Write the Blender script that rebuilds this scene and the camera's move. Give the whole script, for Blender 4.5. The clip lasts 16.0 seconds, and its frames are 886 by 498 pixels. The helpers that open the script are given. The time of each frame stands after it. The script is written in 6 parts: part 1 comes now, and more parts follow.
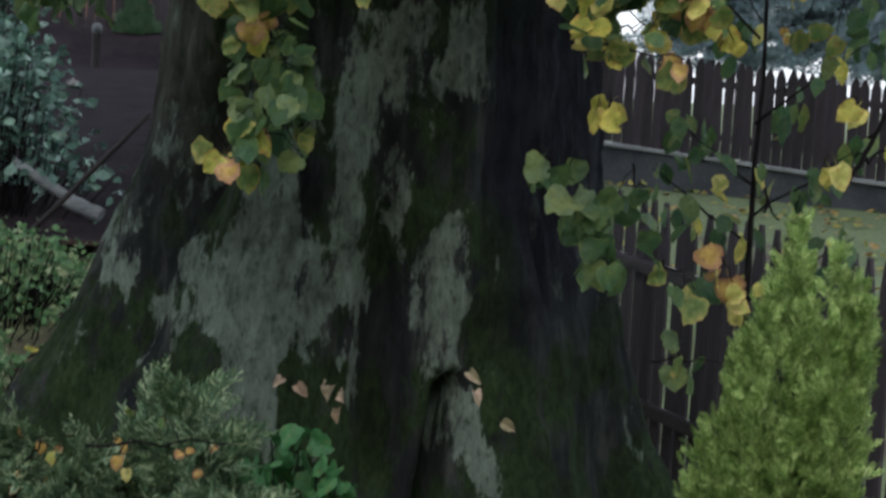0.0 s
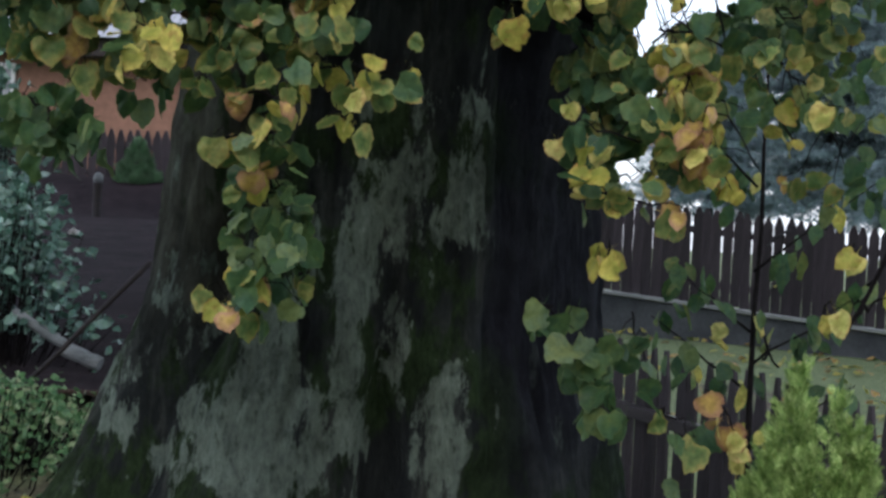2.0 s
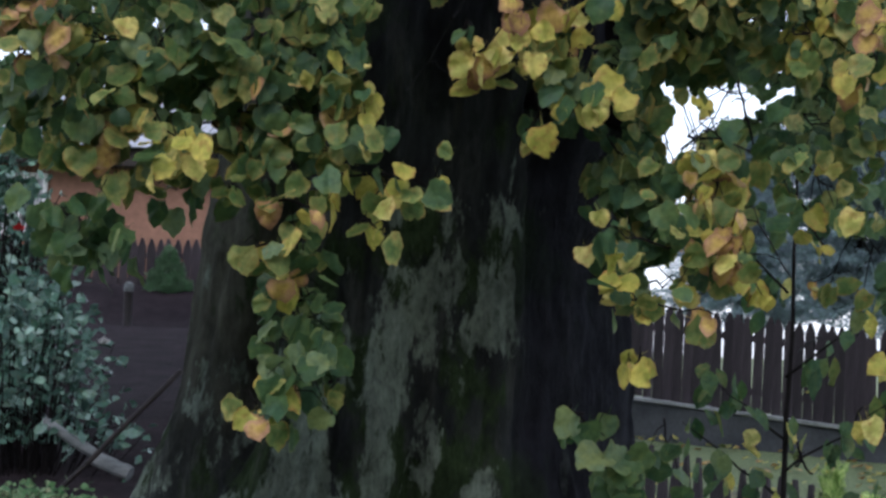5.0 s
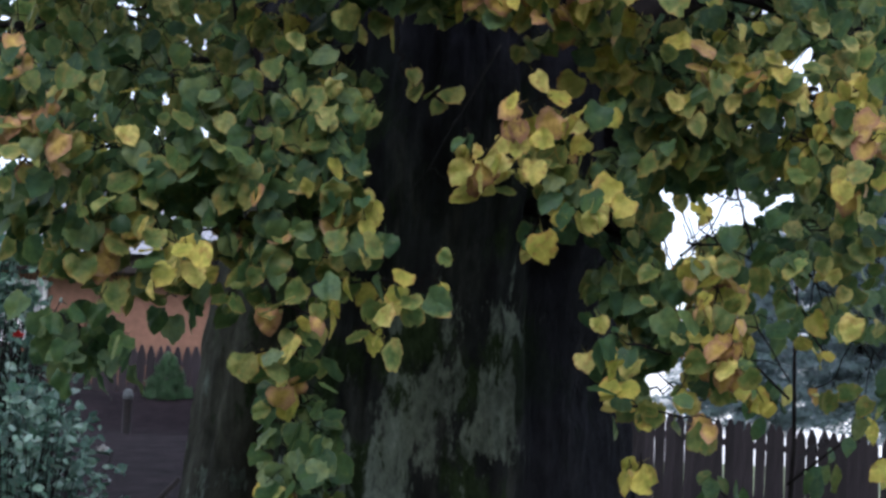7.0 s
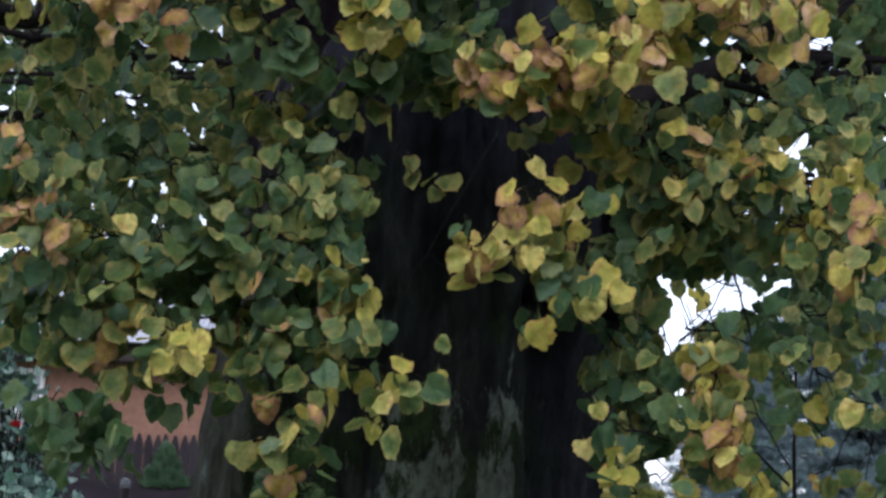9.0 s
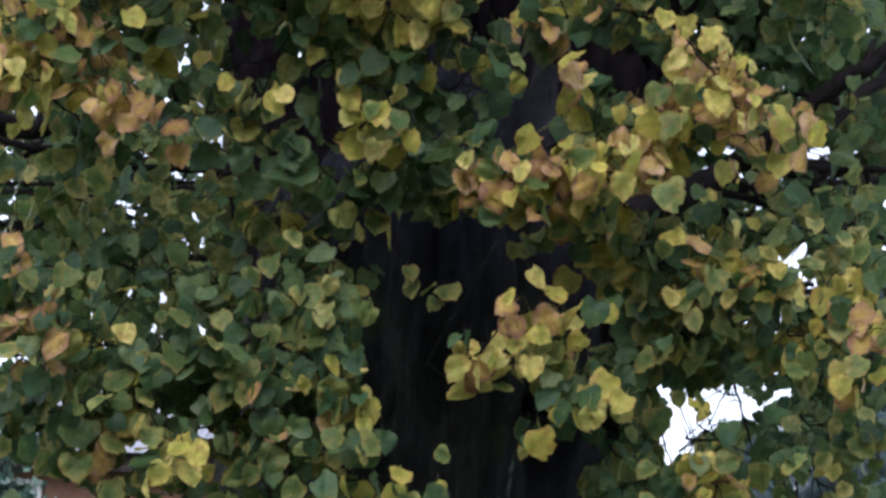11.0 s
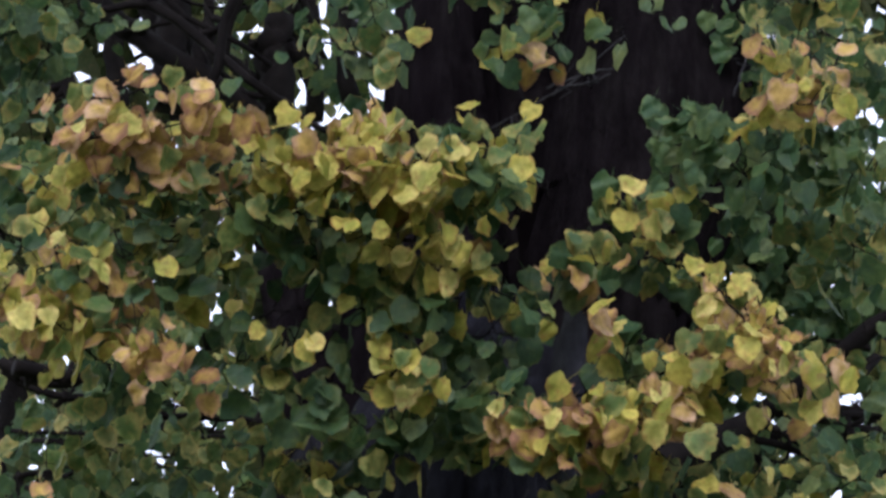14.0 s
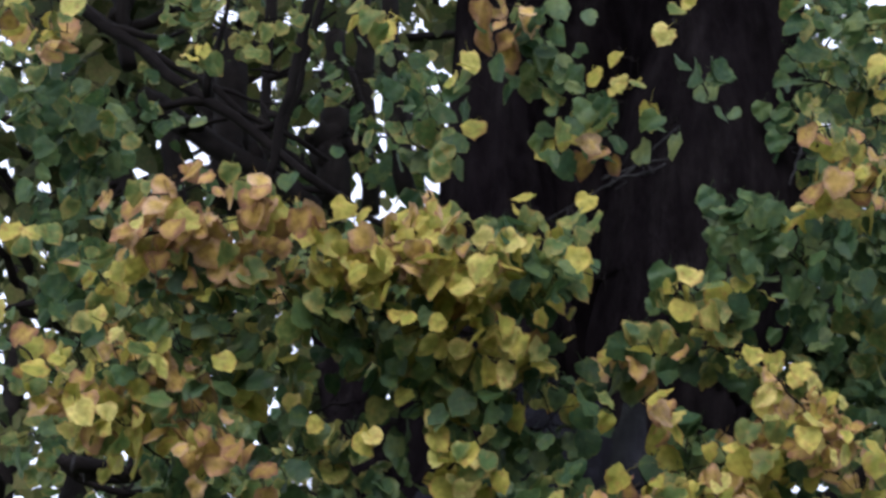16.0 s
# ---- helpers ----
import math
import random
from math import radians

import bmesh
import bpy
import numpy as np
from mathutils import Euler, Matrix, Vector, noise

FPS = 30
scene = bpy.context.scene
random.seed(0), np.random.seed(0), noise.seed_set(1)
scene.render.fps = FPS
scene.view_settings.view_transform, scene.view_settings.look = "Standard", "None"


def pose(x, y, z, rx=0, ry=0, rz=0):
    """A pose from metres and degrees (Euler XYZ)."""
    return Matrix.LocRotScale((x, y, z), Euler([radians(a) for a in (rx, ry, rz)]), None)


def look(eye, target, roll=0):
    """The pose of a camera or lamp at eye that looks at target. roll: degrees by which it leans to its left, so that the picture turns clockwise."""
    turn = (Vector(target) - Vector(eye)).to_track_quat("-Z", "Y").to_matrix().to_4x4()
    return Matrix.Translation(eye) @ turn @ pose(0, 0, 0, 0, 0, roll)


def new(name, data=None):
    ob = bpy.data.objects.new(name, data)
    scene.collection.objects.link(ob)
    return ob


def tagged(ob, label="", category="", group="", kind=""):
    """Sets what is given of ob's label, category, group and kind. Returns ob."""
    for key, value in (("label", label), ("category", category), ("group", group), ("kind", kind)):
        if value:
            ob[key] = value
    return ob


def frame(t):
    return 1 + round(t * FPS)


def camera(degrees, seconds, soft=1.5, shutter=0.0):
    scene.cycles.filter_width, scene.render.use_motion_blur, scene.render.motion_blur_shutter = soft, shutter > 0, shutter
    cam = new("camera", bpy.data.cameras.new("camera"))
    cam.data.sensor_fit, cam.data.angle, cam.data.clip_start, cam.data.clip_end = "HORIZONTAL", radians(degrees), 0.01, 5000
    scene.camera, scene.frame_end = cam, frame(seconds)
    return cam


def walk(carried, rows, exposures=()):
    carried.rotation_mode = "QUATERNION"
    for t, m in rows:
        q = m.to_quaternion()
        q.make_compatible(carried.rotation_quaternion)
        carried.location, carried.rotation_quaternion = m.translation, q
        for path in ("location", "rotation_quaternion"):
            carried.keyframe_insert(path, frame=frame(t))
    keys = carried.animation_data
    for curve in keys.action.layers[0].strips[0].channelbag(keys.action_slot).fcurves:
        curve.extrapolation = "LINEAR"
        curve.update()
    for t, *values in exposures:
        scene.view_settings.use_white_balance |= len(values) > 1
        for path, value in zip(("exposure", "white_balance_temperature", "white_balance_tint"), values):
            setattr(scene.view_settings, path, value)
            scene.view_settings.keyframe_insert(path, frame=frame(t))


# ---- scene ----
cam = camera(25.25, 16.0, soft=2.9, shutter=0.5)
walk(cam, [
    (0.0, pose(0, 0, 1.6, 90, 0, 0) @ pose(0, 0, 0, 0, -0.000, 0) @ pose(0, 0, 0, -5.000, 0, 0) @ pose(0, 0, 0, 0, 0, 2.998)),
    (0.5, pose(0, 0, 1.6, 90, 0, 0) @ pose(0, 0, 0, 0, -0.002, 0) @ pose(0, 0, 0, -3.594, 0, 0) @ pose(0, 0, 0, 0, 0, 3.000)),
    (1.0, pose(0, 0, 1.6, 90, 0, 0) @ pose(0, 0, 0, 0, 0.083, 0) @ pose(0, 0, 0, -2.243, 0, 0) @ pose(0, 0, 0, 0, 0, 2.945)),
    (1.5, pose(0, 0, 1.6, 90, 0, 0) @ pose(0, 0, 0, 0, -0.072, 0) @ pose(0, 0, 0, -1.408, 0, 0) @ pose(0, 0, 0, 0, 0, 2.884)),
    (2.0, pose(0, 0, 1.6, 90, 0, 0) @ pose(0, 0, 0, 0, 0.205, 0) @ pose(0, 0, 0, -0.710, 0, 0) @ pose(0, 0, 0, 0, 0, 2.888)),
    (2.5, pose(0, 0, 1.6, 90, 0, 0) @ pose(0, 0, 0, 0, 0.448, 0) @ pose(0, 0, 0, -0.007, 0, 0) @ pose(0, 0, 0, 0, 0, 2.818)),
    (3.0, pose(0, 0, 1.6, 90, 0, 0) @ pose(0, 0, 0, 0, 0.648, 0) @ pose(0, 0, 0, 0.312, 0, 0) @ pose(0, 0, 0, 0, 0, 2.757)),
    (3.5, pose(0, 0, 1.6, 90, 0, 0) @ pose(0, 0, 0, 0, 0.981, 0) @ pose(0, 0, 0, 1.105, 0, 0) @ pose(0, 0, 0, 0, 0, 2.768)),
    (6.0, pose(0, 0, 1.6, 90, 0, 0) @ pose(0, 0, 0, 0, 1.281, 0) @ pose(0, 0, 0, 3.720, 0, 0) @ pose(0, 0, 0, 0, 0, 2.604)),
    (6.5, pose(0, 0, 1.6, 90, 0, 0) @ pose(0, 0, 0, 0, 1.279, 0) @ pose(0, 0, 0, 4.888, 0, 0) @ pose(0, 0, 0, 0, 0, 2.528)),
    (7.0, pose(0, 0, 1.6, 90, 0, 0) @ pose(0, 0, 0, 0, 1.351, 0) @ pose(0, 0, 0, 5.437, 0, 0) @ pose(0, 0, 0, 0, 0, 2.555)),
    (7.5, pose(0, 0, 1.6, 90, 0, 0) @ pose(0, 0, 0, 0, 1.365, 0) @ pose(0, 0, 0, 6.190, 0, 0) @ pose(0, 0, 0, 0, 0, 2.600)),
    (8.0, pose(0, 0, 1.6, 90, 0, 0) @ pose(0, 0, 0, 0, 1.280, 0) @ pose(0, 0, 0, 7.001, 0, 0) @ pose(0, 0, 0, 0, 0, 2.474)),
    (8.5, pose(0, 0, 1.6, 90, 0, 0) @ pose(0, 0, 0, 0, 1.252, 0) @ pose(0, 0, 0, 7.564, 0, 0) @ pose(0, 0, 0, 0, 0, 2.432)),
    (9.0, pose(0, 0, 1.6, 90, 0, 0) @ pose(0, 0, 0, 0, 1.397, 0) @ pose(0, 0, 0, 7.954, 0, 0) @ pose(0, 0, 0, 0, 0, 2.305)),
    (11.5, pose(0, 0, 1.6, 90, 0, 0) @ pose(0, 0, 0, 0, 1.554, 0) @ pose(0, 0, 0, 12.075, 0, 0) @ pose(0, 0, 0, 0, 0, 2.270)),
    (12.0, pose(0, 0, 1.6, 90, 0, 0) @ pose(0, 0, 0, 0, 1.814, 0) @ pose(0, 0, 0, 13.096, 0, 0) @ pose(0, 0, 0, 0, 0, 2.285)),
    (12.5, pose(0, 0, 1.6, 90, 0, 0) @ pose(0, 0, 0, 0, 2.087, 0) @ pose(0, 0, 0, 14.434, 0, 0) @ pose(0, 0, 0, 0, 0, 2.468)),
    (13.0, pose(0, 0, 1.6, 90, 0, 0) @ pose(0, 0, 0, 0, 2.338, 0) @ pose(0, 0, 0, 15.201, 0, 0) @ pose(0, 0, 0, 0, 0, 2.314)),
    (13.5, pose(0, 0, 1.6, 90, 0, 0) @ pose(0, 0, 0, 0, 2.692, 0) @ pose(0, 0, 0, 15.873, 0, 0) @ pose(0, 0, 0, 0, 0, 2.297)),
    (14.0, pose(0, 0, 1.6, 90, 0, 0) @ pose(0, 0, 0, 0, 2.710, 0) @ pose(0, 0, 0, 18.243, 0, 0) @ pose(0, 0, 0, 0, 0, 2.375)),
    (14.5, pose(0, 0, 1.6, 90, 0, 0) @ pose(0, 0, 0, 0, 2.935, 0) @ pose(0, 0, 0, 18.709, 0, 0) @ pose(0, 0, 0, 0, 0, 2.342)),
    (15.0, pose(0, 0, 1.6, 90, 0, 0) @ pose(0, 0, 0, 0, 2.985, 0) @ pose(0, 0, 0, 19.275, 0, 0) @ pose(0, 0, 0, 0, 0, 2.272)),
    (15.5, pose(0, 0, 1.6, 90, 0, 0) @ pose(0, 0, 0, 0, 3.463, 0) @ pose(0, 0, 0, 20.016, 0, 0) @ pose(0, 0, 0, 0, 0, 2.313)),
    (16.0, pose(0, 0, 1.6, 90, 0, 0) @ pose(0, 0, 0, 0, 4.566, 0) @ pose(0, 0, 0, 20.844, 0, 0) @ pose(0, 0, 0, 0, 0, 2.412)),
], exposures=[(0.0, 1.54, 6080, 12), (2.0, 1.57, 5930, 13), (4.0, 1.62, 5830, 15), (8.0, 1.71, 5810, 18), (11.0, 1.82, 5860, 19), (16.0, 1.87, 5980, 20)])

# ---- daylight: an even overcast sky, one wide pale sun ----
world = bpy.data.worlds.new("overcast")
scene.world = world
world.use_nodes = True
wn = world.node_tree.nodes
sky = wn.new("ShaderNodeTexSky")
sky.sky_type = "NISHITA"
sky.sun_disc = False
sky.sun_elevation, sky.sun_rotation = radians(42), radians(184)
sky.air_density, sky.dust_density, sky.ozone_density = 1.0, 2.0, 1.0
wn["Background"].inputs["Strength"].default_value = 0.15
cloud = wn.new("ShaderNodeMix")
cloud.data_type = "RGBA"
cloud.inputs["Factor"].default_value = 0.75
cloud.inputs["B"].default_value = (3.3, 3.4, 3.5, 1)
world.node_tree.links.new(sky.outputs[0], cloud.inputs["A"])
world.node_tree.links.new(cloud.outputs["Result"], wn["Background"].inputs["Color"])
sun = new("sun", bpy.data.lights.new("sun", "SUN"))
sun.data.energy, sun.data.angle, sun.data.color = 0.65, radians(40), (1.0, 0.97, 0.92)
sun.matrix_world = look((-0.6, -8, 7.4), (0, 0, 0))


# ---- materials ----
def shader(name, rough=0.8, metal=0.0):
    m = bpy.data.materials.new(name)
    m.use_nodes = True
    b = m.node_tree.nodes["Principled BSDF"]
    b.inputs["Roughness"].default_value = rough
    b.inputs["Metallic"].default_value = metal
    return m, m.node_tree.nodes, m.node_tree.links, b


def ramp(nodes, links, source, stops):
    r = nodes.new("ShaderNodeValToRGB")
    while len(r.color_ramp.elements) < len(stops):
        r.color_ramp.elements.new(0.5)
    for e, (p, c) in zip(r.color_ramp.elements, stops):
        e.position, e.color = p, (*c, 1)
    links.new(source, r.inputs[0])
    return r.outputs[0]


def noise_at(nodes, links, scale, stretch=(1, 1, 1), detail=5, rough=0.6, placed=False):
    """Noise in the object's own metres, or, where placed, in those of the place, whatever the object's scale."""
    mp = nodes.new("ShaderNodeMapping")
    mp.inputs["Scale"].default_value = stretch
    if placed:
        links.new(nodes.new("ShaderNodeNewGeometry").outputs["Position"], mp.inputs[0])
    else:
        links.new(nodes.new("ShaderNodeTexCoord").outputs["Object"], mp.inputs[0])
    n = nodes.new("ShaderNodeTexNoise")
    n.inputs["Scale"].default_value, n.inputs["Detail"].default_value, n.inputs["Roughness"].default_value = scale, detail, rough
    links.new(mp.outputs[0], n.inputs["Vector"])
    return n.outputs["Fac"]


def blend(nodes, links, fac, a, b, kind="MIX"):
    mx = nodes.new("ShaderNodeMix")
    mx.data_type, mx.blend_type = "RGBA", kind
    if isinstance(fac, float):
        mx.inputs["Factor"].default_value = fac
    else:
        links.new(fac, mx.inputs["Factor"])
    for socket, v in ((mx.inputs["A"], a), (mx.inputs["B"], b)):
        if isinstance(v, tuple):
            socket.default_value = (*v, 1)
        else:
            links.new(v, socket)
    return mx.outputs["Result"]


def bumped(nodes, links, bsdf, height, strength, distance=0.01):
    bp = nodes.new("ShaderNodeBump")
    bp.inputs["Strength"].default_value, bp.inputs["Distance"].default_value = strength, distance
    links.new(height, bp.inputs["Height"])
    links.new(bp.outputs[0], bsdf.inputs["Normal"])


def chance(nodes, links):
    """A number from 0 to 1 for each object and each island of its mesh."""
    oi, ge, add, fr = nodes.new("ShaderNodeObjectInfo"), nodes.new("ShaderNodeNewGeometry"), nodes.new("ShaderNodeMath"), nodes.new("ShaderNodeMath")
    fr.operation = "FRACT"
    links.new(oi.outputs["Random"], add.inputs[0])
    links.new(ge.outputs["Random Per Island"], add.inputs[1])
    links.new(add.outputs[0], fr.inputs[0])
    return fr.outputs[0]


def plain(name, c1, c2, scale=8.0, rough=0.8, bump=0.3, stretch=(1, 1, 1), vary=0.25, distance=0.01, gloss=0.25):
    """A surface with broad stains, fine grain and a shade of its own for each piece."""
    m, nodes, links, b = shader(name, rough)
    b.inputs["Specular IOR Level"].default_value = gloss
    col = ramp(nodes, links, noise_at(nodes, links, scale, stretch), [(0.3, c1), (0.7, c2)])
    fine = noise_at(nodes, links, scale * 9, stretch, 3)
    col = blend(nodes, links, 0.35, col, ramp(nodes, links, fine, [(0.3, (0.25, 0.25, 0.25)), (0.7, (1, 1, 1))]), "MULTIPLY")
    piece = ramp(nodes, links, chance(nodes, links), [(0.0, (1 - vary,) * 3), (1.0, (1, 1, 1))])
    links.new(blend(nodes, links, 1.0, col, piece, "MULTIPLY"), b.inputs["Base Color"])
    bumped(nodes, links, b, fine, bump, distance)
    return m


def leafy(name, stops, through_light=0.35, rough=0.55, edge=(0.3, 0.16, 0.06), spots=0.25, turn=(0.8, 1.0, 0.8), dry=0.0, heart=None, green_heart=0.6):
    """Leaves: every one has its own shade from the stops, a differing middle, blotches and a dry margin, and lets light through."""
    m, nodes, links, b = shader(name, rough)
    own = chance(nodes, links)
    col = ramp(nodes, links, own, stops)
    at = nodes.new("ShaderNodeAttribute")
    at.attribute_name = "rim"
    if heart:
        inner = nodes.new("ShaderNodeMath")
        inner.operation = "MULTIPLY_ADD"
        links.new(at.outputs["Fac"], inner.inputs[0])
        inner.inputs[1].default_value = -0.35
        links.new(noise_at(nodes, links, 26, detail=3, placed=True), inner.inputs[2])
        middle = ramp(nodes, links, inner.outputs[0], [(0.18, (0, 0, 0)), (0.46, (green_heart,) * 3)])
        col = blend(nodes, links, middle, col, heart)
    blot = ramp(nodes, links, noise_at(nodes, links, 48, detail=4, placed=True), [(0.54, (0, 0, 0)), (0.68, (spots,) * 3)])
    col = blend(nodes, links, blot, col, edge)
    wide = ramp(nodes, links, noise_at(nodes, links, 13, detail=3, placed=True), [(0.40, (0, 0, 0)), (0.60, (0.9,) * 3)])
    col = blend(nodes, links, wide, col, blend(nodes, links, 1.0, col, turn, "MULTIPLY"))
    frayed = nodes.new("ShaderNodeMath")
    frayed.operation = "MULTIPLY"
    links.new(at.outputs["Fac"], frayed.inputs[0])
    links.new(noise_at(nodes, links, 20, detail=4, placed=True), frayed.inputs[1])
    margin = ramp(nodes, links, frayed.outputs[0], [(0.42, (0, 0, 0)), (0.60, (dry,) * 3)])
    col = blend(nodes, links, margin, col, edge)
    mott = ramp(nodes, links, noise_at(nodes, links, 60, detail=4, placed=True), [(0.3, (0.62, 0.64, 0.6)), (0.7, (1.06, 1.06, 1.06))])
    col = blend(nodes, links, 1.0, col, mott, "MULTIPLY")
    links.new(col, b.inputs["Base Color"])
    b.inputs["Specular IOR Level"].default_value = 0.2
    bumped(nodes, links, b, noise_at(nodes, links, 90, detail=2, placed=True), 0.25, 0.006)
    tr, mix = nodes.new("ShaderNodeBsdfTranslucent"), nodes.new("ShaderNodeMixShader")
    links.new(col, tr.inputs["Color"])
    mix.inputs[0].default_value = through_light
    links.new(b.outputs[0], mix.inputs[1])
    links.new(tr.outputs[0], mix.inputs[2])
    links.new(mix.outputs[0], nodes["Material Output"].inputs["Surface"])
    return m


def bark(name="old_linden_bark", dark_tones=((0.009, 0.009, 0.014), (0.026, 0.026, 0.038)), gloss=0.1):
    m, nodes, links, b = shader(name, 0.95)
    b.inputs["Specular IOR Level"].default_value = gloss
    grain = noise_at(nodes, links, 9, (1, 1, 0.16), 8, 0.7)
    fine = noise_at(nodes, links, 60, (1, 1, 0.45), 6, 0.75)
    col = ramp(nodes, links, grain, [(0.36, (0.010, 0.011, 0.012)), (0.50, (0.020, 0.023, 0.022)), (0.66, (0.055, 0.060, 0.052))])
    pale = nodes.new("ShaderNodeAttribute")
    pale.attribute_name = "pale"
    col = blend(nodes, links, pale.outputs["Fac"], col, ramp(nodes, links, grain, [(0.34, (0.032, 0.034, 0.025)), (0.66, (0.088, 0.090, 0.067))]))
    for key, c1, c2, lo, hi, streaks in (("moss", (0.007, 0.013, 0.005), (0.032, 0.052, 0.021), 0.40, 0.56, 9), ("lichen", (0.080, 0.104, 0.084), (0.170, 0.205, 0.166), 0.44, 0.58, 13)):
        at = nodes.new("ShaderNodeAttribute")
        at.attribute_name = key
        own = noise_at(nodes, links, streaks, (1, 1, 0.45 if key == "moss" else 0.36), 7, 0.68)
        s = nodes.new("ShaderNodeMath")
        s.operation = "MULTIPLY_ADD"
        links.new(own, s.inputs[0])
        s.inputs[1].default_value = 1.7 if key == "moss" else 2.5
        sub = nodes.new("ShaderNodeMath")
        sub.operation = "SUBTRACT"
        links.new(at.outputs["Fac"], sub.inputs[0])
        sub.inputs[1].default_value = 0.85 if key == "moss" else 1.25
        links.new(sub.outputs[0], s.inputs[2])
        mask = ramp(nodes, links, s.outputs[0], [(lo, (0, 0, 0)), (hi, (1, 1, 1))])
        tone = ramp(nodes, links, fine, [(0.3, c1), (0.7, c2)])
        if key == "lichen":
            pits = ramp(nodes, links, noise_at(nodes, links, 42, (1, 1, 0.5), 5, 0.7), [(0.30, (0.35, 0.38, 0.33)), (0.48, (1, 1, 1))])
            tone = blend(nodes, links, 1.0, tone, pits, "MULTIPLY")
        col = blend(nodes, links, mask, col, tone)
    # dark bluish or reddish tones that carry shade as well as wet bark
    wet_shade = nodes.new("ShaderNodeAttribute")
    wet_shade.attribute_name = "wet_shade"
    col = blend(nodes, links, wet_shade.outputs["Fac"], col, ramp(nodes, links, grain, [(0.35, dark_tones[0]), (0.7, dark_tones[1])]))
    patch = ramp(nodes, links, noise_at(nodes, links, 6, (1, 1, 0.6), 9, 0.72), [(0.36, (0.50, 0.50, 0.50)), (0.60, (1.3, 1.3, 1.3))])
    col = blend(nodes, links, 1.0, col, patch, "MULTIPLY")
    links.new(col, b.inputs["Base Color"])
    both = nodes.new("ShaderNodeMath")
    both.operation = "MULTIPLY_ADD"
    links.new(fine, both.inputs[0])
    both.inputs[1].default_value = 0.4
    links.new(grain, both.inputs[2])
    bumped(nodes, links, b, both.outputs[0], 1.0, 0.06)
    return m


BARK = bark()
# stem tones near black: the shade under the crown put into the colour
STEM_BARK = bark("shaded_reddish_bark", ((0.0048, 0.0034, 0.0043), (0.0135, 0.010, 0.012)), 0.0)
TWIG = plain("dark_twig_bark", (0.008, 0.0068, 0.0072), (0.021, 0.018, 0.0175), 14, gloss=0.05)
DEAD_TWIG = plain("grey_dead_twig", (0.022, 0.022, 0.024), (0.05, 0.05, 0.052), 20, gloss=0.05)
GREEN = leafy("green_linden_leaf", [(0.0, (0.026, 0.062, 0.029)), (0.45, (0.047, 0.104, 0.050)), (0.8, (0.080, 0.146, 0.072)), (1.0, (0.145, 0.205, 0.110))], 0.42, 0.5, (0.24, 0.25, 0.07), 0.15, (1.5, 1.25, 0.85), 0.35)
OLIVE = leafy("turning_linden_leaf", [(0.0, (0.125, 0.155, 0.05)), (0.5, (0.25, 0.255, 0.075)), (1.0, (0.43, 0.38, 0.13))], 0.35, 0.55, (0.40, 0.23, 0.07), 0.4, (0.6, 0.85, 0.8), 0.6, (0.085, 0.135, 0.040), 0.75)
YELLOW = leafy("yellow_linden_leaf", [(0.0, (0.42, 0.36, 0.075)), (0.5, (0.60, 0.50, 0.11)), (1.0, (0.72, 0.60, 0.22))], 0.35, 0.55, (0.36, 0.17, 0.06), 0.6, (0.66, 0.78, 0.7), 0.8, (0.33, 0.33, 0.06), 0.6)
BROWN = leafy("withered_linden_leaf", [(0.0, (0.24, 0.12, 0.07)), (0.5, (0.42, 0.24, 0.13)), (1.0, (0.60, 0.42, 0.26))], 0.25, 0.7, (0.22, 0.10, 0.06), 0.5, (0.62, 0.58, 0.55), 0.55, (0.58, 0.42, 0.10), 0.85)
LEAF_MATERIALS = [GREEN, OLIVE, YELLOW, BROWN]
# background leaves in darker tones, the dimness of shaded crowns put into colour
FAR_LEAF = leafy("dim_olive_far_leaf", [(0.0, (0.035, 0.050, 0.022)), (0.5, (0.075, 0.090, 0.035)), (1.0, (0.19, 0.175, 0.07))], 0.45, 0.6)
BLUE_GREEN = leafy("blue_green_shrub_leaf", [(0.0, (0.05, 0.10, 0.085)), (0.6, (0.13, 0.22, 0.19)), (1.0, (0.36, 0.47, 0.44))], 0.2, 0.35)
THUJA = leafy("fresh_thuja_frond", [(0.0, (0.095, 0.18, 0.045)), (0.5, (0.31, 0.46, 0.13)), (1.0, (0.66, 0.76, 0.32))], 0.25, 0.7, spots=0.05, turn=(0.62, 0.70, 0.55))
JUNIPER = leafy("juniper_frond", [(0.0, (0.07, 0.125, 0.075)), (0.6, (0.17, 0.265, 0.155)), (1.0, (0.46, 0.52, 0.33))], 0.15, 0.7, spots=0.1, turn=(0.62, 0.72, 0.60))
IVY = leafy("ground_ivy_leaf", [(0.0, (0.025, 0.085, 0.030)), (1.0, (0.075, 0.19, 0.075))], 0.25)
HERB = leafy("low_herb_leaf", [(0.0, (0.07, 0.145, 0.07)), (0.6, (0.145, 0.25, 0.12)), (1.0, (0.36, 0.40, 0.24))], 0.3)
# bluish needles, made paler by distance haze put into their colour
SPRUCE = leafy("hazy_blue_spruce_needle", [(0.0, (0.08, 0.11, 0.135)), (1.0, (0.20, 0.25, 0.30))], 0.1, 0.8, spots=0.0)
CONE = leafy("dark_dwarf_spruce_needle", [(0.0, (0.08, 0.15, 0.085)), (1.0, (0.20, 0.30, 0.18))], 0.1, 0.8, spots=0.0)
FENCE = plain("dark_stained_wood", (0.027, 0.021, 0.024), (0.062, 0.049, 0.055), 6, 0.75, 0.4, (3, 3, 0.4), 0.45)
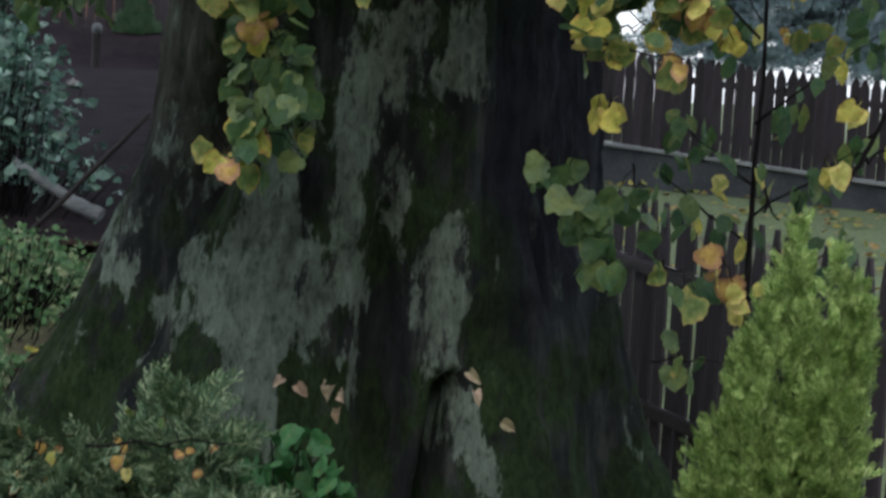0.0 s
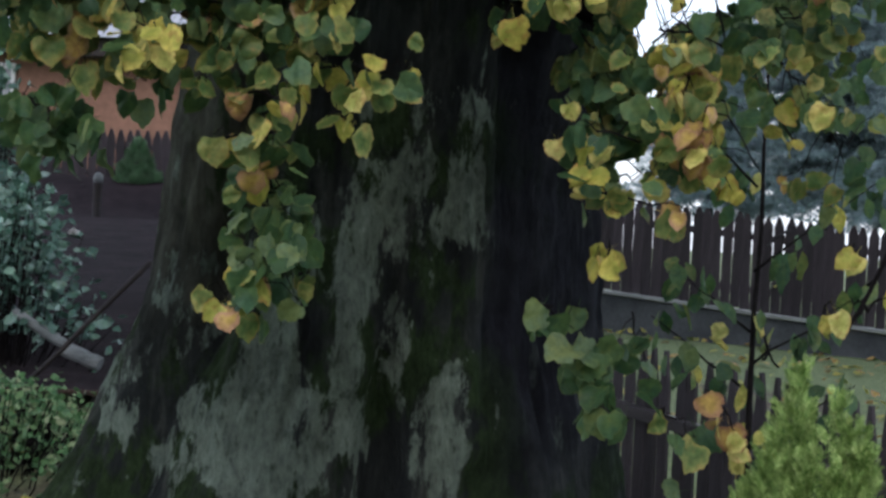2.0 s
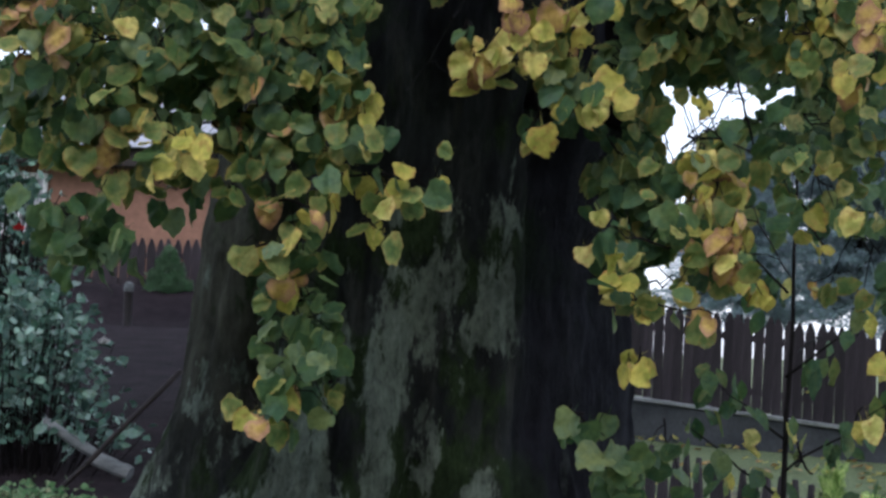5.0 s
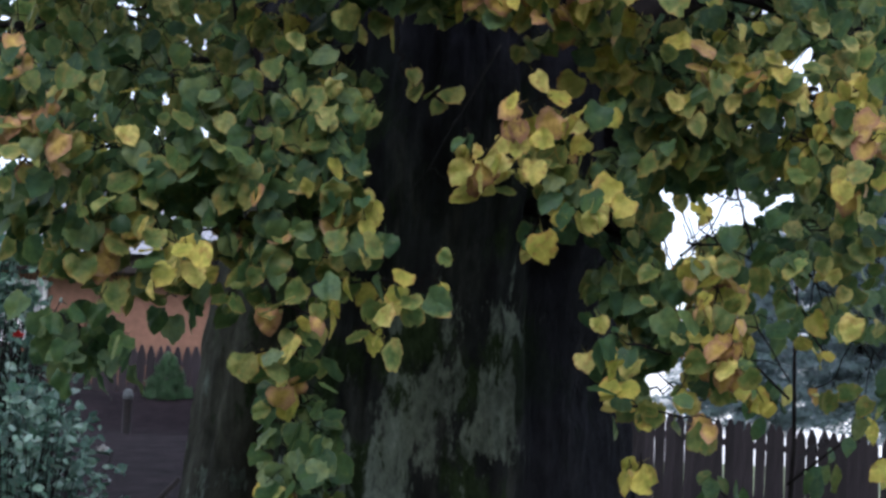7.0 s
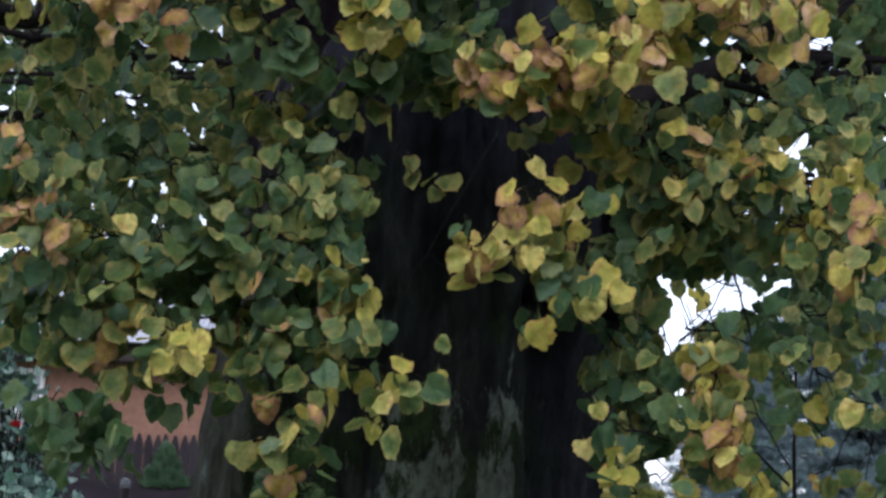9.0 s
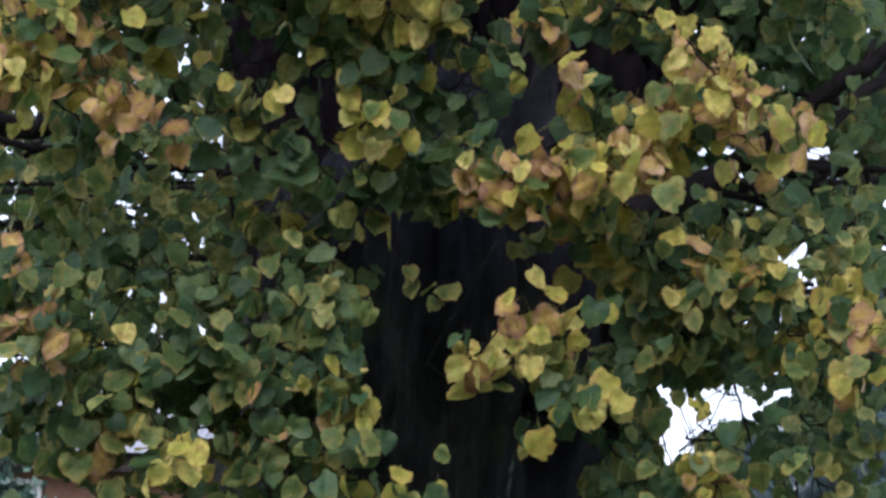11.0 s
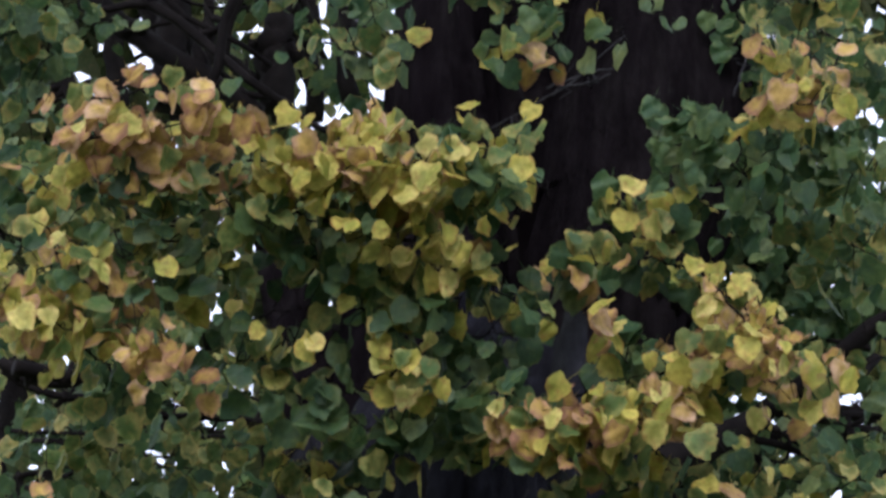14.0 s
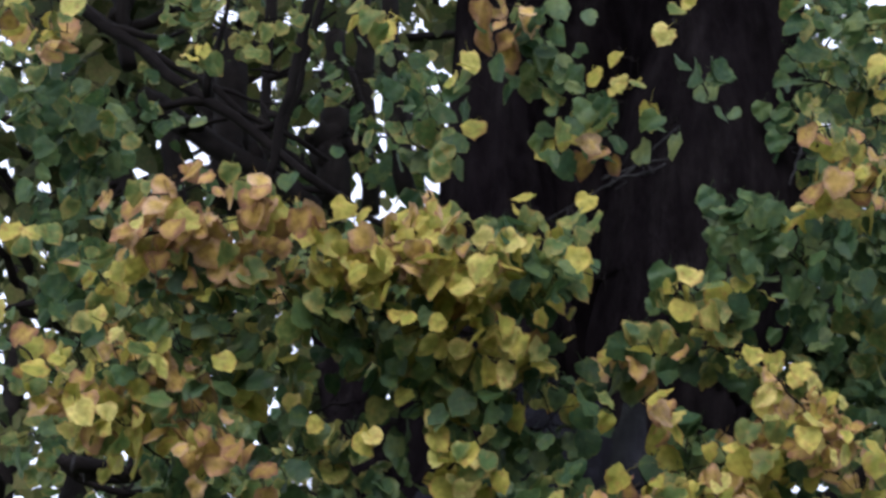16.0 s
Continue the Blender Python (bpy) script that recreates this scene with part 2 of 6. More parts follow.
RAIL = plain("wet_dark_rail_wood", (0.035, 0.029, 0.032), (0.080, 0.066, 0.072), 6, 0.28, 0.3, (0.4, 3, 3), 0.3)
DEAD_LEAF = leafy("dead_brown_leaf", [(0.0, (0.17, 0.11, 0.075)), (0.5, (0.30, 0.21, 0.15)), (1.0, (0.44, 0.35, 0.27))], 0.1, 0.8, (0.08, 0.05, 0.035), 0.5)
CONCRETE = plain("dark_wet_concrete", (0.045, 0.05, 0.055), (0.10, 0.105, 0.11), 3, 0.8, 0.4)
STONE_CAP = plain("pale_capstone", (0.22, 0.23, 0.23), (0.38, 0.39, 0.38), 5, 0.8)
RENDER_WALL = plain("terracotta_plaster", (0.155, 0.083, 0.058), (0.205, 0.112, 0.078), 1.2, 0.9, 0.2)
ROOF = plain("wet_grey_roof", (0.25, 0.26, 0.28), (0.36, 0.37, 0.40), 2, 0.5)
DARK_TRIM = plain("dark_eaves_board", (0.020, 0.016, 0.016), (0.04, 0.032, 0.03), 4)
WHITE = plain("white_window_paint", (0.62, 0.63, 0.64), (0.78, 0.78, 0.78), 3, 0.5, 0.05)
# drive tone lowered: the shade of the trees above is put into it
ASPHALT = plain("shaded_purple_asphalt", (0.012, 0.009, 0.0105), (0.032, 0.0235, 0.0265), 3.5, 0.95, 0.8, gloss=0.05, distance=0.03)
IRON = plain("rusty_dark_iron", (0.010, 0.008, 0.009), (0.028, 0.020, 0.018), 20, 0.6)
LOG = plain("weathered_grey_wood", (0.09, 0.10, 0.10), (0.21, 0.22, 0.22), 9, 0.85, 0.5, (0.3, 2, 2))
BOARD = plain("brown_edging_board", (0.04, 0.024, 0.02), (0.09, 0.055, 0.042), 7, 0.8)
RED = plain("red_petal", (0.45, 0.02, 0.02), (0.6, 0.04, 0.04), 10, 0.5)


def ground_material():
    m, nodes, links, b = shader("garden_turf", 0.95)
    big = noise_at(nodes, links, 0.9, detail=6)
    fine = noise_at(nodes, links, 30, detail=4)
    turf = ramp(nodes, links, fine, [(0.3, (0.055, 0.080, 0.030)), (0.7, (0.17, 0.21, 0.09))])
    soil = ramp(nodes, links, fine, [(0.3, (0.03, 0.024, 0.018)), (0.7, (0.10, 0.075, 0.05))])
    links.new(blend(nodes, links, ramp(nodes, links, big, [(0.52, (0, 0, 0)), (0.66, (1, 1, 1))]), turf, soil), b.inputs["Base Color"])
    bumped(nodes, links, b, fine, 0.8, 0.03)
    return m


TURF = ground_material()


# ---- mesh helpers ----
def mesh_of(name, verts, faces, materials, picks=None, smooth=False):
    me = bpy.data.meshes.new(name)
    me.from_pydata([tuple(map(float, v)) for v in verts], [], [tuple(map(int, f)) for f in faces])
    for m in materials if isinstance(materials, (list, tuple)) else [materials]:
        me.materials.append(m)
    if picks is not None:
        me.polygons.foreach_set("material_index", np.asarray(picks, dtype=np.int32))
    if smooth:
        me.polygons.foreach_set("use_smooth", [True] * len(me.polygons))
    me.update()
    return me


def part(name, me, parent=None, label="", kind=""):
    ob = new(name, me)
    ob.parent = parent
    return tagged(ob, label, kind=kind)


def thing(name, label, category, group="", at=(0, 0, 0), kind=""):
    ob = new(name)
    ob.location = at
    ob.empty_display_size = 0.1
    return tagged(ob, label, category, group, kind)


def tube(points, radii, sides=8, wobble=0.0, seed=0, close=True):
    """A tapered tube along points: vertices and faces."""
    rng = random.Random(seed)
    pts = [Vector(p) for p in points]
    verts, faces = [], []
    for i, p in enumerate(pts):
        d = (pts[min(i + 1, len(pts) - 1)] - pts[max(i - 1, 0)]).normalized()
        a = d.cross(Vector((0.13, 1, 0.21))).normalized()
        c = d.cross(a)
        for k in range(sides):
            t = 2 * math.pi * k / sides
            r = radii[i] * (1 + wobble * (rng.random() - 0.5))
            verts.append(p + a * math.cos(t) * r + c * math.sin(t) * r)
    for i in range(len(pts) - 1):
        for k in range(sides):
            n = (k + 1) % sides
            faces.append((i * sides + k, i * sides + n, (i + 1) * sides + n, (i + 1) * sides + k))
    if close:
        faces.append(tuple(range(sides - 1, -1, -1)))
        faces.append(tuple(range((len(pts) - 1) * sides, len(pts) * sides)))
    return verts, faces


def bent(a, b, steps, sag, jitter, seed):
    """Points from a to b that sag by so many metres in the middle and waver."""
    rng = random.Random(seed)
    a, b = Vector(a), Vector(b)
    out = []
    for i in range(steps + 1):
        s = i / steps
        p = a.lerp(b, s) + Vector((0, 0, -sag * 4 * s * (1 - s)))
        if 0 < i < steps:
            p += Vector([rng.uniform(-jitter, jitter) for _ in range(3)])
        out.append(p)
    return out


def box(sx, sy, sz, bevel=0.0):
    bm = bmesh.new()
    bmesh.ops.create_cube(bm, size=1)
    bmesh.ops.scale(bm, vec=(sx, sy, sz), verts=bm.verts)
    if bevel:
        bmesh.ops.bevel(bm, geom=bm.edges[:], offset=bevel, segments=2, affect="EDGES")
    return bm


def from_bm(name, bm, material):
    me = bpy.data.meshes.new(name)
    bm.to_mesh(me)
    bm.free()
    me.materials.append(material)
    return me


# ---- leaves ----
def leaf_shape(seed, points=26):
    """A heart-shaped, finely toothed linden leaf one unit long that hangs from the origin down -z and faces -y, with its stalk."""
    rng = random.Random(seed)
    fold, curl, skew = rng.uniform(-0.15, 0.30), rng.uniform(-0.4, 0.3), rng.uniform(-0.14, 0.14)
    wave, phase, narrow = rng.uniform(0.03, 0.11), rng.uniform(0, 6), rng.uniform(0.84, 1.04)
    verts, faces, rim = [], [], []

    def put(x, z, edge):
        s = -z
        y = abs(x) * -fold + curl * s * abs(s) + wave * math.sin(7 * s + phase + x * 8) * (0.3 + abs(x) * 1.6)
        verts.append((x * narrow + skew * s * s, y, z))
        rim.append(edge)

    outline = []
    for k in range(points):
        a = 2 * math.pi * (k + 0.5) / points
        w, h = math.sin(a), math.cos(a)
        r = 0.52 + 0.03 * h
        x, z = r * w, -0.46 + 0.50 * h
        if h > 0.80:
            z -= 0.16 * (h - 0.80) / 0.20
        if h < -0.75:
            z -= 0.10 * (-0.75 - h) / 0.25
            x *= 1 - 0.45 * (-0.75 - h) / 0.25
        tooth = 1 + 0.028 * (-1) ** k + rng.uniform(-0.035, 0.03)
        if rng.random() < 0.05:
            tooth *= 0.84
        outline.append((x * tooth, -0.46 + (z + 0.46) * tooth))
    put(0, -0.42, 0.0)
    for u, edge in ((0.36, 0.2), (0.74, 0.6), (1.0, 1.0)):
        for x, z in outline:
            put(x * u, -0.42 + (z + 0.42) * u, edge)
    for k in range(points):
        n = (k + 1) % points
        faces.append((0, 1 + n, 1 + k))
        for ring in (0, 1):
            a = 1 + ring * points
            faces.append((a + k, a + n, a + points + n, a + points + k))
    n = len(verts)
    verts += [(-0.012, 0.01, -0.08), (0.012, 0.01, -0.08), (rng.uniform(-0.1, 0.1), 0.12, 0.42)]
    rim += [0.3, 0.3, 0.3]
    faces.append((n, n + 1, n + 2))
    return np.array(verts), faces, rim


def simple_leaf(seed):
    """A plainer leaf for crowns that stay far off."""
    rng = random.Random(seed)
    c, verts = rng.uniform(-0.25, 0.25), []
    for x, z in ((0, 0), (-0.35, 0.05), (-0.52, -0.35), (-0.3, -0.75), (0, -1), (0.3, -0.75), (0.52, -0.35), (0.35, 0.05), (0, -0.42)):
        verts.append((x * rng.uniform(0.85, 1.1), c * z * z - 0.2 * abs(x), z * rng.uniform(0.9, 1.1)))
    return np.array(verts), [(8, k, (k + 1) % 8) for k in range(8)]


def oval_shape(seed, width=0.32):
    rng = random.Random(seed)
    verts, faces = [], []
    for s, w in ((0.0, 0.03), (0.25, 0.8), (0.5, 1.0), (0.75, 0.7), (1.0, 0.04)):
        for x in (-w * width, 0, w * width):
            verts.append((x, -abs(x) * 0.25 + 0.15 * s * s * rng.uniform(-1, 1), -s))
    for i in range(4):
        a, c = 3 * i, 3 * i + 3
        faces += [(a, c, c + 1, a + 1), (a + 1, c + 1, c + 2, a + 2)]
    return np.array(verts), faces


def frond_shape(seed, pairs=8, flat=0.5, blades=0.024):
    """A feathery evergreen spray one unit long along +z: a stem with forked side shoots."""
    rng = random.Random(seed)
    verts, faces = [], []

    def blade(p, d, l, w):
        p, d = Vector(p), Vector(d).normalized()
        side = d.cross(Vector((0, 1, 0.15))).normalized() * w
        n = len(verts)
        mid = p + d * l * 0.55
        verts.extend([p - side * 0.5, p + side * 0.5, mid + side + Vector((0, -w * 0.4, 0)), p + d * l, mid - side + Vector((0, -w * 0.4, 0))])
        faces.append((n, n + 1, n + 2, n + 3, n + 4))

    blade((0, 0, 0), (0, 0, 1), 1.0, blades)
    for i in range(pairs):
        s = 0.08 + 0.86 * i / pairs
        for sign in (-1, 1):
            l = (0.46 - 0.32 * s) * rng.uniform(0.7, 1.25)
            d = Vector((sign * rng.uniform(0.45, 0.9), rng.uniform(-flat, flat), rng.uniform(0.6, 0.9)))
            blade((0, 0, s), d, l, blades)
            for u in (0.35, 0.65):
                q = Vector((0, 0, s)) + d.normalized() * l * u
                blade(q, Vector((d.x * rng.uniform(-0.3, 0.6), rng.uniform(-flat, flat), 1)), l * rng.uniform(0.35, 0.55), blades * 0.9)
    return np.array([tuple(v) for v in verts]), faces


LINDEN = [leaf_shape(k) for k in range(9)]
OVAL = [oval_shape(k) for k in range(3)]
PLAIN_LEAF = [simple_leaf(k) for k in range(4)]
FROND = [frond_shape(k) for k in range(4)]
FEATHER = [frond_shape(30 + k, 12, 0.45, 0.018) for k in range(4)]
NEEDLE = [frond_shape(10 + k, 5, 0.9) for k in range(3)]


def with_rim(me, rim):
    """Stores how near each point of a leaf lies to its margin."""
    at = me.attributes.new("rim", "FLOAT", "POINT")
    at.data.foreach_set("value", np.asarray(rim, dtype=np.float32))
    return me


class Pile:
    """Many small pieces, gathered into one mesh."""

    def __init__(self, shapes, materials):
        self.shapes, self.materials = shapes, materials
        self.verts, self.faces, self.picks, self.rim, self.count = [], [], [], [], 0

    def add(self, matrix, size, which=0, rng=random):
        v, faces, *rim = self.shapes[rng.randrange(len(self.shapes))]
        m = np.array(matrix)
        self.verts.append(v * (size * rng.uniform(0.78, 1.05), size, size) @ m[:3, :3].T + m[:3, 3])
        self.faces += [tuple(i + self.count for i in f) for f in faces]
        self.picks += [which] * len(faces)
        self.rim += rim[0] if rim else [0.5] * len(v)
        self.count += len(v)

    def mesh(self, name):
        return with_rim(mesh_of(name, np.concatenate(self.verts), self.faces, self.materials, self.picks, True), self.rim)


# openings to the sky or the dark trunk, fitted to the camera's view as cones from its eye: slope across, slope up, half
# width, half height
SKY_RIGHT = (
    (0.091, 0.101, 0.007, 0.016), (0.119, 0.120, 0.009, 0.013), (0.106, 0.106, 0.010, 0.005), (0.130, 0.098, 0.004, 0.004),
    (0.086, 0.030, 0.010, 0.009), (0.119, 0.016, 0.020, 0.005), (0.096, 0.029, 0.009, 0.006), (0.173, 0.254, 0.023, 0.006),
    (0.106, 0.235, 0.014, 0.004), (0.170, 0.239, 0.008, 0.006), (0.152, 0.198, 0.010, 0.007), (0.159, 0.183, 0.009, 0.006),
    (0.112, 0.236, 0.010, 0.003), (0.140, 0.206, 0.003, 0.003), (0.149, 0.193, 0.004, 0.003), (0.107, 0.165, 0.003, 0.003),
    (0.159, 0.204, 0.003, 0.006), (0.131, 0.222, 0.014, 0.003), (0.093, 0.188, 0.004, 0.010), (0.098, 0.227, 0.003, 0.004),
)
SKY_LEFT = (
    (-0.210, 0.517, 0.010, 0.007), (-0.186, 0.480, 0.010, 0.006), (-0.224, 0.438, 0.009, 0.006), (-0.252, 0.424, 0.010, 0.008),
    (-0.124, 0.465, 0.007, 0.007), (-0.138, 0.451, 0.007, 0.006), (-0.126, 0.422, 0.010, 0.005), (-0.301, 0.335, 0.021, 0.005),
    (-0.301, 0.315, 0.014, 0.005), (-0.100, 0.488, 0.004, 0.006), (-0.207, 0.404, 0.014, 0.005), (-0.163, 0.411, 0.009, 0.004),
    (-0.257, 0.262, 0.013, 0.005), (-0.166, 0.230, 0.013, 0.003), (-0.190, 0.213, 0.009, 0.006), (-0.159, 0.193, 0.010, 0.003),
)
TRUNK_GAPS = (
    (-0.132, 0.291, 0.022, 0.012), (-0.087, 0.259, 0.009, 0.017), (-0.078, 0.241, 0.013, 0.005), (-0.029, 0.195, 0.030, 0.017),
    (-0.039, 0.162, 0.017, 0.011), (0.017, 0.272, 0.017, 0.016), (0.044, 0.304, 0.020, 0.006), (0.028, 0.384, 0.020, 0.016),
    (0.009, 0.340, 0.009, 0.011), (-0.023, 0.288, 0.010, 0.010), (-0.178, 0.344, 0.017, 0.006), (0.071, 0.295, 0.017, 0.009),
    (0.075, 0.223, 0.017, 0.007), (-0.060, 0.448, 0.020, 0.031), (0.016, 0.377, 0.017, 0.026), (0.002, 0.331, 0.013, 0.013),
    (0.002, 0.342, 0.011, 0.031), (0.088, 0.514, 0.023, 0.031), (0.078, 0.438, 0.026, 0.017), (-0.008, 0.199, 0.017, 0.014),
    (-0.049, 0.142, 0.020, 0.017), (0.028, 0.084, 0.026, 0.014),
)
# thin places in the near leaves, fitted to the camera's view in the same way, with other trees behind
THIN_PLACES = (
    (0.140, 0.075, 0.011, 0.011), (0.148, 0.036, 0.018, 0.015), (0.181, 0.043, 0.021, 0.017), (0.165, 0.077, 0.011, 0.009), (0.135, 0.055, 0.009, 0.009),
)
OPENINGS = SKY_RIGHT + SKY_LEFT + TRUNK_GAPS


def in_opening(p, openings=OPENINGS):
    """Whether a leaf at p would close one of the openings, as seen from the camera's eye; leaves at their rims stay."""
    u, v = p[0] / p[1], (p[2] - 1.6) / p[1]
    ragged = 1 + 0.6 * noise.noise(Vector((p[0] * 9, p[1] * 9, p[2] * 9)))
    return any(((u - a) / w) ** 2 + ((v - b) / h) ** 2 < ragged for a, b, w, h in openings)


def hang(p, rng, turn=50, tip=30):
    """The pose of a hanging leaf at p that more or less faces the camera."""
    return pose(*p, rng.gauss(-16, tip * 0.8), rng.gauss(0, 26), rng.gauss(0, turn * 0.85))


# ---- ground ----
def ease(s):
    s = min(1.0, max(0.0, s))
    return s * s * (3 - 2 * s)


def line(x, stops):
    if x <= stops[0][0]:
        return stops[0][1]
    for (a, u), (b, v) in zip(stops, stops[1:]):
        if x <= b:
            return u + (v - u) * ease((x - a) / (b - a))
    return stops[-1][1]


RISE = [(3, 0.0), (6, 0.28), (8, 0.68), (12, 1.0), (19.8, 1.40), (21.6, 1.84), (60, 2.3), (300, 0.0)]
FALL = [(3, 0.0), (7, -0.1), (10.5, -0.5), (15, 0.25), (20.5, 0.62), (24, 0.5), (60, -2.2), (300, -9.0)]


def ground_z(x, y):
    k = ease((x + 1.1) / 1.5)
    return (1 - k) * line(y, RISE) + k * line(y, FALL)


def spread(n, near, far):
    """Distances that grow from near to far on both sides of 0."""
    a = [near * (far / near) ** (i / n) for i in range(n + 1)]
    return [-v for v in reversed(a)] + [0.0] + a


xs = spread(90, 0.12, 1500)
ys = [4 + v for v in spread(130, 0.12, 1500)]
verts = [(x, y, ground_z(x, y) + 0.03 * noise.noise(Vector((x * 1.5, y * 1.5, 0))) * (abs(x) < 40)) for y in ys for x in xs]
faces = [(j * len(xs) + i, j * len(xs) + i + 1, (j + 1) * len(xs) + i + 1, (j + 1) * len(xs) + i) for j in range(len(ys) - 1) for i in range(len(xs) - 1)]
tagged(new("ground", mesh_of("ground", verts, faces, TURF, smooth=True)), "uneven garden turf with bare soil and fallen leaves", "ground", kind="structure")

# ---- the old linden ----
tree = thing("linden_tree", "massive old linden with mossy lichen-patched trunk and yellowing leaves", "tree", at=(-0.2, 5.8, 0.0))
EDGE_LEFT = [(-0.2, -1.95), (0.2, -1.62), (0.6, -1.30), (0.95, -1.09), (1.3, -0.93), (1.8, -0.865), (2.0, -0.845), (2.5, -0.77), (2.8, -0.74), (3.0, -0.62), (3.3, -0.45)]
EDGE_RIGHT = [(-0.2, 1.05), (0.2, 0.80), (0.55, 0.64), (1.0, 0.53), (1.35, 0.46), (1.7, 0.43), (1.95, 0.45), (2.15, 0.50), (2.6, 0.50), (2.9, 0.47), (3.3, 0.40)]
PATCHES = []


def lichen(x, z, w, h, k=1.0):
    PATCHES.append((x, z, w, h, k))


lichen(-0.525, 0.932, 0.113, 0.180, 1.00)
lichen(-0.537, 0.871, 0.090, 0.150, 1.00)
lichen(-0.288, 1.051, 0.083, 0.113, 1.00)
lichen(-0.431, 1.195, 0.060, 0.105, 0.90)
lichen(-0.619, 1.193, 0.068, 0.075, 0.85)
lichen(0.034, 0.947, 0.057, 0.210, 1.00)
lichen(0.106, 0.598, 0.045, 0.135, 0.90)
lichen(-0.155, 1.700, 0.068, 0.195, 0.88)
lichen(-0.271, 1.619, 0.060, 0.180, 0.84)
lichen(-0.355, 1.495, 0.060, 0.090, 0.79)
lichen(0.024, 1.724, 0.068, 0.165, 0.66)
lichen(-0.238, 1.862, 0.060, 0.090, 0.70)
lichen(-0.799, 0.979, 0.090, 0.090, 0.75)
lichen(-0.352, 1.440, 0.045, 0.105, 0.85)
lichen(0.002, 1.807, 0.060, 0.135, 0.70)
lichen(0.104, 1.871, 0.045, 0.090, 0.53)
lichen(-0.462, 0.875, 0.060, 0.225, 0.90)
lichen(-0.548, 1.128, 0.045, 0.135, 0.85)
lichen(-0.331, 1.003, 0.060, 0.090, 0.90)
lichen(-0.241, 1.640, 0.045, 0.210, 0.80)
lichen(-0.213, 1.652, 0.045, 0.210, 0.79)
lichen(-0.131, 1.821, 0.045, 0.180, 0.79)
lichen(-0.039, 1.796, 0.045, 0.180, 0.70)
lichen(0.058, 1.650, 0.037, 0.090, 0.70)
lichen(-0.711, 1.059, 0.052, 0.090, 0.70)
lichen(-0.020, 0.822, 0.037, 0.210, 0.80)
lichen(-0.780, 1.267, 0.075, 0.225, 0.62)
lichen(-0.878, 1.081, 0.075, 0.135, 0.66)
lichen(-0.695, 1.392, 0.045, 0.135, 0.60)
lichen(-0.730, 1.134, 0.060, 0.120, 0.70)
lichen(0.106, 1.583, 0.037, 0.135, 0.60)
lichen(-0.144, 1.496, 0.037, 0.150, 0.60)
lichen(-0.531, 1.069, 0.105, 0.135, 0.85)
lichen(-0.389, 0.940, 0.090, 0.105, 0.90)
lichen(-0.645, 0.926, 0.075, 0.090, 0.70)
lichen(-0.214, 1.701, 0.060, 0.135, 0.80)
lichen(-0.300, 1.607, 0.060, 0.135, 0.75)
lichen(0.034, 0.656, 0.045, 0.165, 0.90)
lichen(-0.729, 1.119, 0.110, 0.150, 0.62)
lichen(-0.842, 1.309, 0.083, 0.225, 0.74)
lichen(-0.338, 1.155, 0.105, 0.150, 0.85)
lichen(-0.245, 1.099, 0.060, 0.105, 0.85)
lichen(-0.774, 1.493, 0.075, 0.180, 0.68)
lichen(-0.794, 0.857, 0.090, 0.090, 0.66)
lichen(-0.465, 1.284, 0.060, 0.120, 0.80)
lichen(-0.233, 1.476, 0.068, 0.150, 0.80)
lichen(-0.650, 1.000, 0.080, 0.090, 0.75)
lichen(-0.803, 1.085, 0.060, 0.090, 0.66)
lichen(-0.734, 1.240, 0.050, 0.110, 0.62)


def bulge(v, centre, width):
    return math.exp(-((v - centre) / width) ** 2)


